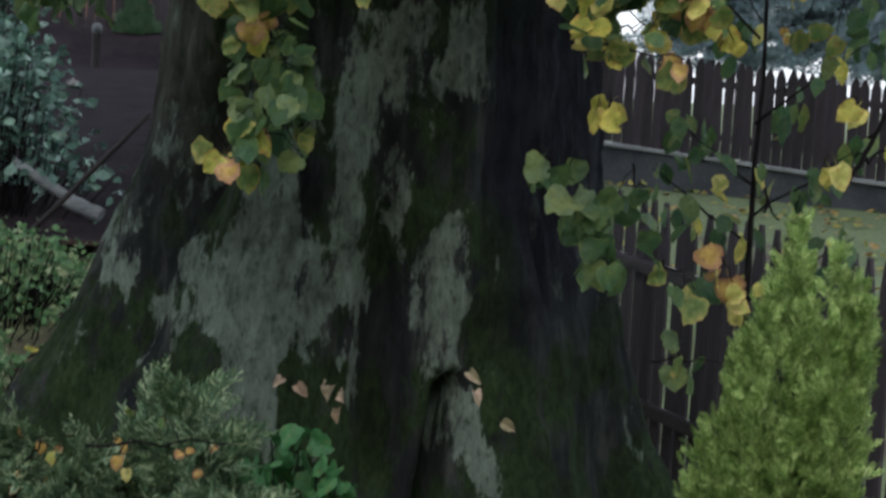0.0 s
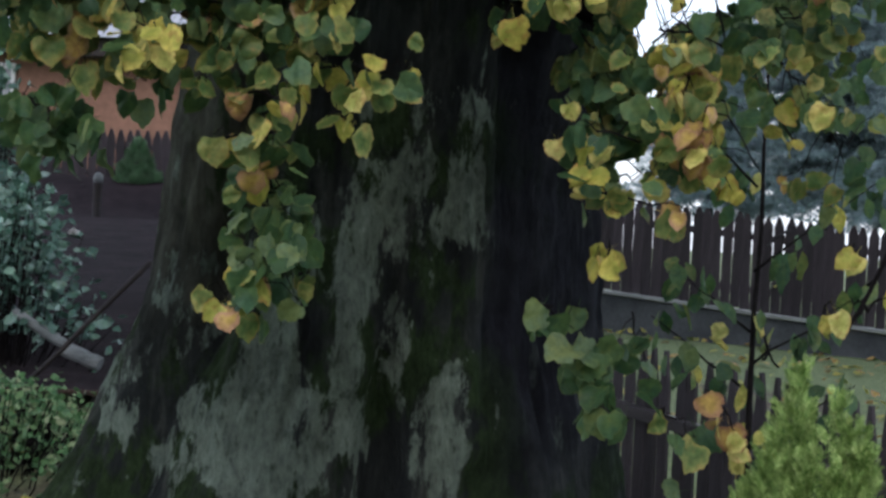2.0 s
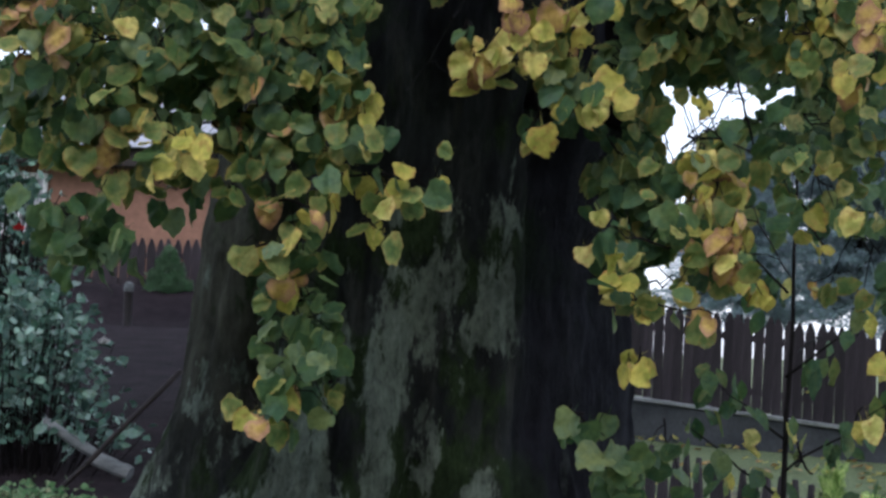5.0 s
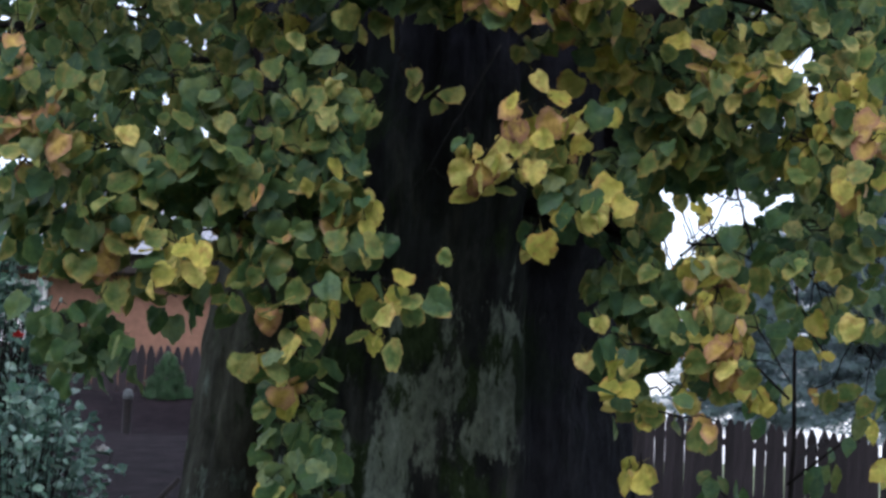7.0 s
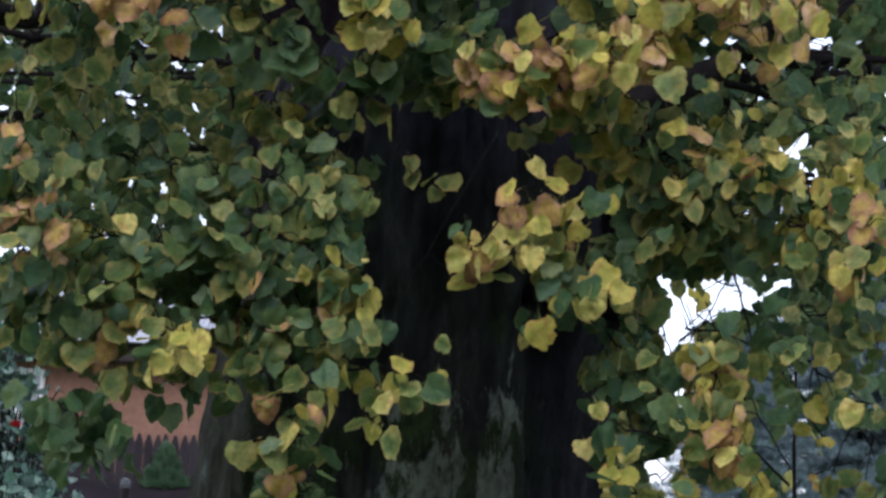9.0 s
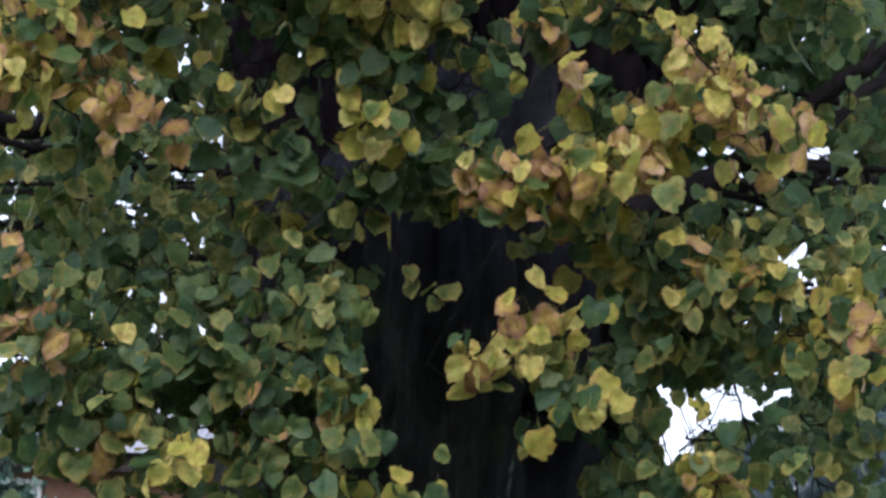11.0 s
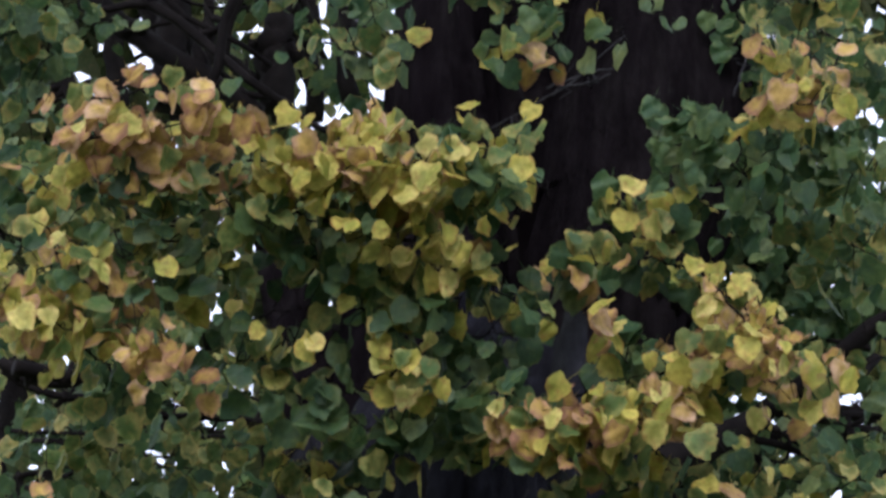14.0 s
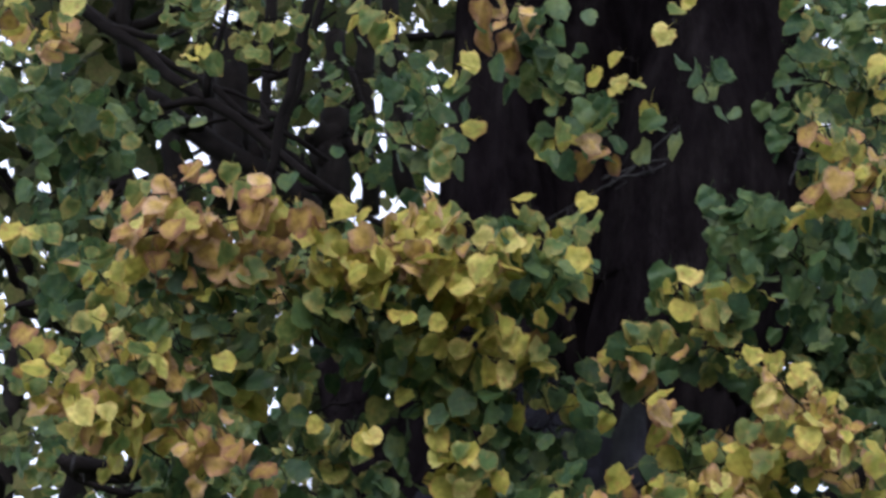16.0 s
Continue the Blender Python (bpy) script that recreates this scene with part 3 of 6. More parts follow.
def make_trunk():
    around, up = 230, 270
    verts, moss, lich, wet_shade, pale = [], [], [], [], []
    for j in range(up + 1):
        z = -0.2 + 3.5 * j / up
        xl, xr = line_straight(z, EDGE_LEFT) + 0.05, line_straight(z, EDGE_RIGHT) - 0.05
        cx, rx = (xl + xr) / 2, (xr - xl) / 2
        ry = 0.55 + 0.35 * math.exp(-max(z + 0.2, 0) / 0.45)
        if z > 2.7:
            ry *= 1 - 0.4 * ease((z - 2.7) / 0.6)
        for i in range(around):
            a = 2 * math.pi * i / around
            ca, sa = math.cos(a), math.sin(a)
            x, y = cx + rx * ca, 5.8 + ry * sa
            n = Vector((ca, sa * 1.1, 0)).normalized()
            root = math.exp(-max(z, 0) / 0.7)
            d = root * 0.13 * math.sin(a * 7 + 1.3 + z * 0.8)
            lean = x + 0.05 * math.sin(z * 2.1)
            if sa < 0:
                d -= 0.13 * bulge(lean, -0.60 + 0.03 * math.sin(3 * z), 0.05) * ease((3.0 - z) / 0.8) * ease((z - 1.05) / 0.5)
                d -= 0.07 * bulge(lean, -0.16 + 0.05 * math.sin(2.2 * z), 0.05) * bulge(z, 0.9, 0.6)
                d -= 0.05 * bulge(lean, 0.12 + 0.06 * math.sin(1.7 * z), 0.06)
                d -= 0.24 * bulge(x - 0.06 * (z - 0.55), 0.025, 0.028) * ease((0.83 - z) / 0.1)
                d += 0.05 * bulge(x, -0.30, 0.13) * bulge(z, 1.35, 0.2) + 0.04 * bulge(x, 0.25, 0.2) * bulge(z, 0.8, 0.4)
                d += 0.06 * bulge(x, 0.1, 0.16) * bulge(z, 2.35, 0.18)
            q = Vector((x * 3.2, y * 3.2, z * 0.75))
            d += 0.040 * noise.noise(q) + 0.026 * noise.noise(q * 2.7 + Vector((7, 3, 1)))
            ridge = 1 - abs(noise.noise(Vector((a * 13 + 0.7 * noise.noise(Vector((x * 2, z * 2, 4))), z * 1.6, 3))))
            d += 0.045 * (ridge - 0.7) * (0.45 + 0.55 * ease((x + 0.75) / 0.3)) * (1 - 0.5 * ease((x - 0.15) / 0.2))
            d += 0.014 * noise.noise(Vector((x * 22, y * 22, z * 8))) + 0.006 * noise.noise(Vector((x * 55, y * 55, z * 24)))
            verts.append((x + n.x * d, y + n.y * d, z))
            # right side and top darker: wet bark, and shade put into the colour
            wet_shade.append(0.75 * ease((x - 0.08 + 0.08 * noise.noise(Vector((x * 5, 4, z * 3)))) / 0.12) * ease((z - 0.75) / 0.4) + (0.9 if x < 0.08 else 0.2) * ease((z - 2.2) / 0.5))
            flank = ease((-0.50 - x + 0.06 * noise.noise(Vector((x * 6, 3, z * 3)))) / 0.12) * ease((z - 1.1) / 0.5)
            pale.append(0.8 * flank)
            broad = noise.noise(Vector((x * 4, 2, z * 2.6)))
            streak = noise.noise(Vector((x * 11, 5, z * 2.2)))
            low = ease((1.55 - z) / 0.9)
            moss.append(0.38 + 0.16 * low + 0.55 * broad + 0.2 * bulge(x, -0.33, 0.2) * bulge(z, 1.32, 0.25) + 0.12 * ease((-0.62 - x) / 0.2) * ease((1.4 - z) / 0.6) + 0.30 * noise.noise(Vector((x * 11, 7, z * 7))) - 0.35 * ease((x - 0.16) / 0.15) * ease((z - 0.7) / 0.3) - 0.22 * flank)
            v = -0.1
            wx = x + 0.07 * noise.noise(Vector((x * 7, 1, z * 5))) + 0.03 * noise.noise(Vector((x * 22, 3, z * 9)))
            wz = z + 0.16 * noise.noise(Vector((x * 8, 9, z * 3))) + 0.06 * noise.noise(Vector((x * 24, 9, z * 8)))
            for px, pz, w, h, k in PATCHES:
                v = max(v, k * 0.68 * math.exp(-(((wx - px) / w / 1.2) ** 2 + ((wz - pz) / h / 1.3) ** 2)))
            weathered = 0.21 * bulge(x, -0.50, 0.55) * bulge(z, 1.15, 0.85)
            blotch = noise.noise(Vector((x * 14, 8, z * 8)))
            lich.append((max(v, 0.0) + 0.32 * streak + 0.24 * blotch + weathered) * (1 - 0.6 * flank) if sa < 0.2 else 0.0)
    faces = [(j * around + i, j * around + (i + 1) % around, (j + 1) * around + (i + 1) % around, (j + 1) * around + i) for j in range(up) for i in range(around)]
    faces.append(tuple(up * around + i for i in range(around)))
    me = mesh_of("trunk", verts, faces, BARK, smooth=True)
    for key, values in (("moss", moss), ("lichen", lich), ("wet_shade", [min(w, 0.95) for w in wet_shade]), ("pale", pale)):
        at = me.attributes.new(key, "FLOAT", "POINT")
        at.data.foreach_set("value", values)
    return me


def line_straight(x, stops):
    if x <= stops[0][0]:
        return stops[0][1]
    for (a, u), (b, v) in zip(stops, stops[1:]):
        if x <= b:
            return u + (v - u) * (x - a) / (b - a)
    return stops[-1][1]


def on_tree(name, me, parent=None, label="", kind=""):
    ob = part(name, me, parent or tree, label, kind)
    if parent is None:
        ob.matrix_parent_inverse = Matrix.Translation(tree.location).inverted()
    return ob


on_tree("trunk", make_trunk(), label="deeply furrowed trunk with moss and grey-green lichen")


def stem(points, radii, seed, name="stem"):
    """A thick upright stem of the tree, furrowed like the trunk."""
    pts, rad = [], []
    for k in range(len(points) - 1):
        for s in range(12):
            u = s / 12
            pts.append(Vector(points[k]).lerp(Vector(points[k + 1]), ease(u) * 0.4 + u * 0.6))
            rad.append(radii[k] + (radii[k + 1] - radii[k]) * u)
    sides = 56
    v, f = tube(pts, rad, sides)
    out = []
    for i, p in enumerate(v):
        c, a = pts[i // sides], 2 * math.pi * (i % sides) / sides
        d = (Vector(p) - c).normalized()
        out.append(Vector(p) + d * (0.03 * noise.noise(Vector((a * 3.3, p[2] * 1.3, seed))) + 0.02 * noise.noise(Vector((a * 9, p[2] * 1.6, seed + 9)))))
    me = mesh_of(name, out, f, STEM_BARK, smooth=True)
    # whole stem in the dark tones, with the crown's shade in its colour
    me.attributes.new("wet_shade", "FLOAT", "POINT").data.foreach_set("value", [0.9] * len(out))
    return on_tree(name, me, label="dark bare stem rising from the fork")


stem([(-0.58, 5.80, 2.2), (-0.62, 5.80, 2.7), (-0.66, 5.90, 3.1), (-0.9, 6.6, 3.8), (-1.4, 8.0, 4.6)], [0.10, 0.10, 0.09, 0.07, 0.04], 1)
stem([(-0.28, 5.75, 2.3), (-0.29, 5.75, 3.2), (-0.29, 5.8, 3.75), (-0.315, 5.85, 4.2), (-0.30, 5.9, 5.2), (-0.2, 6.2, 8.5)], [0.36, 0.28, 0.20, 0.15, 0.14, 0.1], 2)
# added rear stem; it fills the dark gap between the two stems
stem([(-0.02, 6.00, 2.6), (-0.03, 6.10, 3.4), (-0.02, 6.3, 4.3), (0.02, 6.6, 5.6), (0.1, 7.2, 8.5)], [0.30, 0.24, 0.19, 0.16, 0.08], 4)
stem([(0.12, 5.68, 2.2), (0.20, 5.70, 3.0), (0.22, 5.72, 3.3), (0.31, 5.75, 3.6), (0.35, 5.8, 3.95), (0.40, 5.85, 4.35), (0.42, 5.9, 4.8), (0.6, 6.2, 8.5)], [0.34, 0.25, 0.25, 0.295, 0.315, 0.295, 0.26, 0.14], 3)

BOUGH_COUNT = [0]


def bough(a, b, r0, r1, sag=0.03, dead=False):
    """A bare branch of the tree, a trunk or limb of the trees behind, or a dead grey twig."""
    BOUGH_COUNT[0] += 1
    seed = BOUGH_COUNT[0]
    length = (Vector(b) - Vector(a)).length
    pts = bent(a, b, 9, sag, 0.015 * length, seed)
    v, f = tube(pts, [r0 + (r1 - r0) * i / 9 for i in range(10)], 7, 0.25, seed)
    rng = random.Random(seed)
    for k in range(3):
        p = pts[rng.randrange(2, 8)]
        d = Vector((rng.uniform(-1, 1), rng.uniform(-0.5, 0.5), rng.uniform(-0.3, 1))).normalized()
        l = length * rng.uniform(0.12, 0.3)
        v2, f2 = tube(bent(p, p + d * l, 4, 0.02, 0.02, seed + k), [r1 * 1.1, r1, r1 * 0.8, r1 * 0.6, r1 * 0.4], 5)
        f += [tuple(i + len(v) for i in q) for q in f2]
        v += v2
    on_tree("twig" if dead else "limb", mesh_of("limb", v, f, DEAD_TWIG if dead else TWIG, smooth=True), label="dead grey twig" if dead else "thin dark bare branch")


bough((1.217, 6.198, 3.094), (0.832, 5.998, 3.089), 0.0180, 0.0120, 0.030)
bough((1.298, 6.298, 3.524), (0.760, 5.998, 2.998), 0.0220, 0.0160, 0.030)
bough((1.274, 6.498, 2.929), (0.879, 6.199, 2.931), 0.0100, 0.0060, 0.030)
bough((-1.562, 5.602, 3.063), (-1.328, 5.702, 3.035), 0.0200, 0.0160, 0.030)
bough((-1.667, 6.204, 2.989), (-0.896, 6.202, 3.034), 0.0080, 0.0060, 0.030)
bough((-1.645, 6.202, 2.768), (-0.900, 6.101, 2.752), 0.0090, 0.0060, 0.030)
bough((-1.600, 6.204, 2.960), (-0.823, 6.102, 2.992), 0.0100, 0.0070, 0.030)
bough((-1.638, 6.404, 2.843), (-1.062, 6.203, 3.117), 0.0090, 0.0060, 0.030)
bough((-1.624, 6.302, 2.826), (-0.859, 6.001, 2.722), 0.0090, 0.0070, 0.030)
bough((-2.256, 7.517, 5.610), (-1.097, 7.512, 4.857), 0.0200, 0.0120, 0.030)
bough((-1.167, 7.514, 5.612), (-1.345, 7.612, 4.781), 0.0180, 0.0100, 0.030)
bough((-1.861, 7.814, 5.211), (-0.654, 7.409, 4.480), 0.0220, 0.0120, 0.030)
bough((-2.273, 7.003, 3.984), (-1.690, 7.205, 4.369), 0.0150, 0.0100, 0.030)
bough((-1.657, 6.003, 3.142), (-1.419, 6.102, 3.084), 0.0160, 0.0120, 0.030)
bough((-1.879, 7.012, 4.643), (-1.673, 7.011, 4.359), 0.0300, 0.0200, 0.030)
bough((0.008, 5.000, 2.609), (-0.220, 5.050, 2.209), 0.0035, 0.0020, 0.010, dead=True)
bough((0.245, 5.105, 3.931), (-0.147, 5.206, 3.669), 0.0028, 0.0020, 0.030, dead=True)
bough((1.276, 6.398, 3.181), (0.842, 6.198, 3.150), 0.0110, 0.0070, 0.030)
bough((1.302, 6.498, 2.992), (0.830, 6.199, 3.037), 0.0100, 0.0060, 0.030)
bough((1.119, 6.599, 2.811), (0.919, 6.399, 2.804), 0.0120, 0.0090, 0.030)
bough((0.705, 6.600, 2.259), (0.644, 6.600, 2.351), 0.0040, 0.0020, 0.030)
# upright trunks and limbs of the trees behind, built as branches
bough((-1.875, 9.017, 6.217), (-1.726, 9.014, 5.214), 0.0750, 0.0750, 0.030)
bough((-1.406, 9.516, 6.474), (-1.315, 9.513, 5.420), 0.0600, 0.0650, 0.030)
bough((-2.267, 9.517, 5.997), (-2.154, 9.515, 5.411), 0.0500, 0.0500, 0.030)
bough((-1.164, 10.017, 6.949), (-1.078, 10.014, 5.792), 0.0500, 0.0500, 0.030)
bough((-2.150, 8.014, 5.106), (-1.883, 8.012, 4.701), 0.0400, 0.0300, 0.030)
bough((-1.481, 8.015, 5.879), (-1.447, 8.013, 5.030), 0.0300, 0.0200, 0.030)
bough((-1.872, 8.017, 5.879), (-2.199, 8.018, 5.703), 0.0300, 0.0300, 0.030)
bough((-1.679, 8.414, 5.491), (-1.173, 8.412, 5.118), 0.0300, 0.0200, 0.030)
bough((-2.001, 8.816, 5.844), (-1.670, 8.814, 5.247), 0.0300, 0.0300, 0.030)
bough((0.599, 6.600, 2.532), (0.693, 6.600, 2.269), 0.0040, 0.0020, 0.030)
bough((0.821, 6.700, 2.517), (0.702, 6.600, 2.289), 0.0040, 0.0020, 0.030)
bough((0.725, 6.700, 2.493), (0.880, 6.700, 2.461), 0.0030, 0.0020, 0.030)
bough((0.029, 5.005, 3.722), (0.215, 5.055, 3.808), 0.0030, 0.0020, -0.010, dead=True)
bough((0.064, 5.105, 3.770), (0.206, 5.105, 3.815), 0.0030, 0.0020, 0.010, dead=True)
bough((0.569, 5.304, 3.837), (0.648, 5.405, 4.118), 0.0030, 0.0020, 0.010, dead=True)
bough((-0.332, 5.000, 2.185), (-0.261, 5.000, 2.202), 0.0030, 0.0020, 0.010, dead=True)
bough((1.446, 7.200, 1.282), (1.597, 7.200, 1.588), 0.0120, 0.0080, 0.030)
bough((1.191, 7.400, 1.247), (1.253, 7.400, 1.132), 0.0060, 0.0040, 0.030)
bough((1.519, 9.500, 1.576), (1.650, 9.500, 1.689), 0.0070, 0.0040, 0.000, dead=True)
bough((-1.222, 9.216, 6.522), (-1.114, 9.213, 5.301), 0.0500, 0.0500, 0.030)
bough((-1.234, 9.015, 6.026), (-0.973, 9.012, 5.372), 0.0200, 0.0150, 0.030)

bough((0.265, 5.550, 2.754), (0.672, 5.600, 2.960), 0.0850, 0.0360, 0.010)
bough((0.656, 5.600, 2.952), (1.161, 5.500, 3.359), 0.0360, 0.0220, 0.010)
bough((0.721, 5.600, 2.978), (1.178, 5.600, 2.987), 0.0180, 0.0100, 0.010)
bough((0.657, 5.600, 2.895), (1.033, 5.700, 2.837), 0.0120, 0.0070, 0.000)
bough((0.687, 5.700, 2.655), (0.950, 5.800, 2.672), 0.0120, 0.0080, 0.000)
bough((0.883, 5.800, 2.914), (1.101, 5.800, 2.818), 0.0070, 0.0040, 0.000)
bough((0.658, 5.700, 2.869), (1.005, 5.800, 2.817), 0.0120, 0.0070, 0.000)
bough((0.797, 6.000, 2.824), (1.037, 6.000, 2.622), 0.0060, 0.0030, 0.000)
bough((0.987, 6.000, 2.866), (0.900, 6.000, 2.652), 0.0050, 0.0030, 0.000)
bough((1.049, 5.800, 3.035), (1.055, 5.800, 2.862), 0.0060, 0.0040, 0.000)
bough((-1.434, 5.300, 2.968), (-1.257, 5.400, 2.961), 0.0240, 0.0180, 0.000)
bough((-1.070, 5.200, 2.589), (-0.756, 5.300, 2.594), 0.0120, 0.0080, 0.000)
bough((-0.995, 5.200, 2.823), (-0.681, 5.400, 2.856), 0.0120, 0.0100, 0.000)
bough((-1.392, 5.300, 2.661), (-1.292, 5.400, 2.701), 0.0100, 0.0080, 0.000)
bough((0.700, 6.300, 2.140), (0.630, 6.300, 2.337), 0.0040, 0.0020, 0.000)
bough((0.851, 6.300, 2.474), (0.674, 6.300, 2.375), 0.0040, 0.0020, 0.000)
bough((0.780, 6.300, 2.452), (0.841, 6.300, 2.219), 0.0050, 0.0030, 0.000)
bough((0.532, 6.300, 2.314), (0.601, 6.300, 2.136), 0.0040, 0.0020, 0.000)
bough((0.607, 6.300, 2.209), (0.730, 6.300, 2.305), 0.0040, 0.0020, 0.000)
bough((0.547, 6.500, 1.852), (0.717, 6.500, 1.730), 0.0030, 0.0020, 0.000)
bough((0.652, 5.900, 3.030), (1.181, 5.900, 2.838), 0.0140, 0.0090, 0.000)
bough((0.892, 5.900, 3.065), (1.179, 5.900, 3.057), 0.0160, 0.0100, 0.000)
bough((-2.318, 7.300, 5.544), (-1.010, 7.300, 4.603), 0.0300, 0.0200, -0.030)
bough((-1.163, 7.300, 5.576), (-1.311, 7.300, 4.649), 0.0260, 0.0180, 0.000)
bough((-1.935, 7.600, 5.188), (-1.144, 7.600, 4.674), 0.0550, 0.0450, 0.000)
bough((-1.973, 7.400, 4.784), (-1.735, 7.400, 4.511), 0.0400, 0.0400, 0.000)
# more upright trunks of the trees behind, built as branches
bough((-1.675, 8.200, 5.620), (-1.648, 8.200, 4.939), 0.0750, 0.0850, 0.000)
bough((-1.185, 8.200, 5.394), (-1.159, 8.200, 4.946), 0.0700, 0.0800, 0.000)
bough((-2.194, 8.000, 5.924), (-2.102, 8.000, 5.519), 0.0450, 0.0400, 0.000)
bough((-0.945, 8.200, 5.801), (-0.829, 8.200, 5.005), 0.0450, 0.0500, 0.000)

# ---- its leaves: sprays on hanging twigs ----
LEAF_MESHES = {}
SPRAYS = [0]


def leaf_mesh(k, which):
    if (k, which) not in LEAF_MESHES:
        v, f, rim = LINDEN[k]
        LEAF_MESHES[k, which] = with_rim(mesh_of("leaf", v, f, LEAF_MATERIALS[which], smooth=True), rim)
    return LEAF_MESHES[k, which]


def spray(a, b, width, n, mix, size=0.066, deep=0.14, single=False):
    """A leafy twig from a to b. mix: a letter for each share of leaves: g green, o turning, y yellow, b brown."""
    SPRAYS[0] += 1
    n = n if single else int(n * 1.35)
    rng = random.Random(SPRAYS[0] * 17)
    pts = bent(a, b, 6, -0.006, 0.015, SPRAYS[0])
    r = 0.0035
    v, f = tube(pts, [r * (1 - 0.1 * i) for i in range(7)], 5)
    places = []
    for i in range(n):
        s = (i + rng.random()) / n * 6
        k = min(int(s), 5)
        p = pts[k].lerp(pts[k + 1], s - k)
        w = rng.uniform(-1, 1)
        q = p + Vector((width * w, rng.uniform(-deep, deep), rng.gauss(0, width * 0.55)))
        which, sz = "goyb".index(mix[rng.randrange(len(mix))]), size * rng.uniform(0.66, 1.18)
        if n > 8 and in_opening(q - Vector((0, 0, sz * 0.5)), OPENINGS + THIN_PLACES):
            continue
        places.append((q, which, sz))
        if i % 3 == 0:
            mid = (p + q) / 2 + Vector((0, 0, 0.02))
            v2, f2 = tube([p, mid, q], [0.0018, 0.0015, 0.001], 4, close=False)
            f += [tuple(j + len(v) for j in g) for g in f2]
            v += v2
    twig = on_tree("branch", mesh_of("branch", v, f, TWIG, smooth=True), label="fine hanging leafy twig")
    if single:
        for q, which, sz in places:
            ob = part("leaf", leaf_mesh(rng.randrange(len(LINDEN)), which), twig)
            ob.matrix_local = hang(q, rng) @ Matrix.Scale(sz, 4)
    else:
        pile = Pile(LINDEN, LEAF_MATERIALS)
        for q, which, sz in places:
            pile.add(hang(q, rng), sz, which, rng)
        part("foliage", pile.mesh("foliage"), twig, kind="stuff")


spray((-0.428, 4.600, 1.794), (-0.431, 4.550, 1.689), 0.066, 12, 'yyob', single=True)
spray((-0.437, 4.600, 1.715), (-0.420, 4.550, 1.443), 0.084, 70, 'ggggg', size=0.068, single=True)
spray((-0.441, 4.550, 1.475), (-0.529, 4.500, 1.381), 0.042, 13, 'yyobo', size=0.060, single=True)
spray((-0.341, 4.600, 1.472), (-0.330, 4.550, 1.448), 0.016, 2, 'o', single=True)
spray((0.225, 5.000, 1.405), (0.318, 4.950, 1.356), 0.050, 8, 'ggg', size=0.085, single=True)
spray((0.330, 5.000, 1.325), (0.439, 4.950, 1.120), 0.071, 17, 'gggg', size=0.084, single=True)
spray((0.487, 5.200, 1.395), (0.536, 5.150, 1.252), 0.052, 7, 'gg', size=0.075, single=True)
spray((0.566, 5.100, 1.155), (0.652, 5.050, 1.091), 0.036, 4, 'ogg', size=0.090, single=True)
spray((0.680, 5.100, 1.205), (0.770, 5.050, 1.068), 0.041, 7, 'yobo', size=0.075, single=True)
spray((0.553, 5.100, 0.888), (0.738, 5.050, 0.891), 0.044, 6, 'ogo', size=0.075, single=True)
spray((0.379, 4.700, 1.554), (0.383, 4.650, 1.528), 0.011, 2, 'yy', single=True)
spray((0.269, 4.600, 1.897), (0.277, 4.550, 1.687), 0.046, 12, 'gggy', single=True)
spray((0.325, 4.600, 1.834), (0.584, 4.550, 1.780), 0.079, 30, 'yoobgyg', size=0.062, single=True)
spray((0.346, 4.600, 1.691), (0.565, 4.550, 1.649), 0.046, 10, 'yyob', size=0.062, single=True)
spray((0.539, 4.700, 1.983), (0.718, 4.650, 1.763), 0.074, 24, 'ybboy', single=True)
spray((0.348, 4.700, 1.544), (0.371, 4.650, 1.540), 0.013, 3, 'y', single=True)
spray((0.806, 4.900, 1.886), (0.843, 4.850, 1.830), 0.017, 3, 'y')
spray((1.018, 5.000, 1.587), (1.023, 4.950, 1.574), 0.014, 2, 'y')
spray((0.948, 5.000, 1.426), (0.953, 4.950, 1.421), 0.011, 2, 'y')
spray((0.354, 4.800, 2.091), (0.456, 4.750, 1.874), 0.082, 34, 'ggggo')
spray((0.467, 4.700, 2.087), (0.704, 4.650, 2.028), 0.094, 30, 'yogog')
spray((0.740, 4.900, 2.078), (0.863, 4.850, 1.969), 0.084, 22, 'yogo')
spray((-1.066, 4.400, 2.185), (-0.989, 4.350, 2.157), 0.050, 14, 'gobg')
spray((-0.954, 4.500, 2.088), (-0.816, 4.450, 2.101), 0.064, 16, 'goob')
spray((-1.058, 4.600, 2.161), (-0.695, 4.550, 2.197), 0.105, 60, 'ggggo')
spray((-0.933, 4.600, 2.047), (-0.863, 4.550, 1.901), 0.059, 18, 'goob')
spray((-1.028, 4.600, 1.844), (-0.843, 4.550, 1.758), 0.079, 34, 'ggggg', size=0.070)
spray((-0.770, 4.500, 2.044), (-0.682, 4.450, 1.992), 0.058, 12, 'yyo')
spray((-0.792, 4.600, 2.146), (-0.341, 4.550, 2.187), 0.112, 80, 'ggggoo')
spray((-0.575, 4.600, 2.037), (-0.384, 4.550, 2.002), 0.092, 38, 'ggoo')
spray((-0.344, 4.600, 2.193), (-0.281, 4.550, 2.033), 0.053, 20, 'goyg')
spray((-0.338, 4.500, 1.948), (-0.116, 4.450, 1.916), 0.051, 20, 'yyog', single=True)
spray((-0.477, 4.500, 1.877), (-0.354, 4.450, 1.828), 0.058, 14, 'yobg', single=True)
spray((-0.529, 4.550, 1.773), (-0.380, 4.500, 1.740), 0.059, 12, 'yog', single=True)
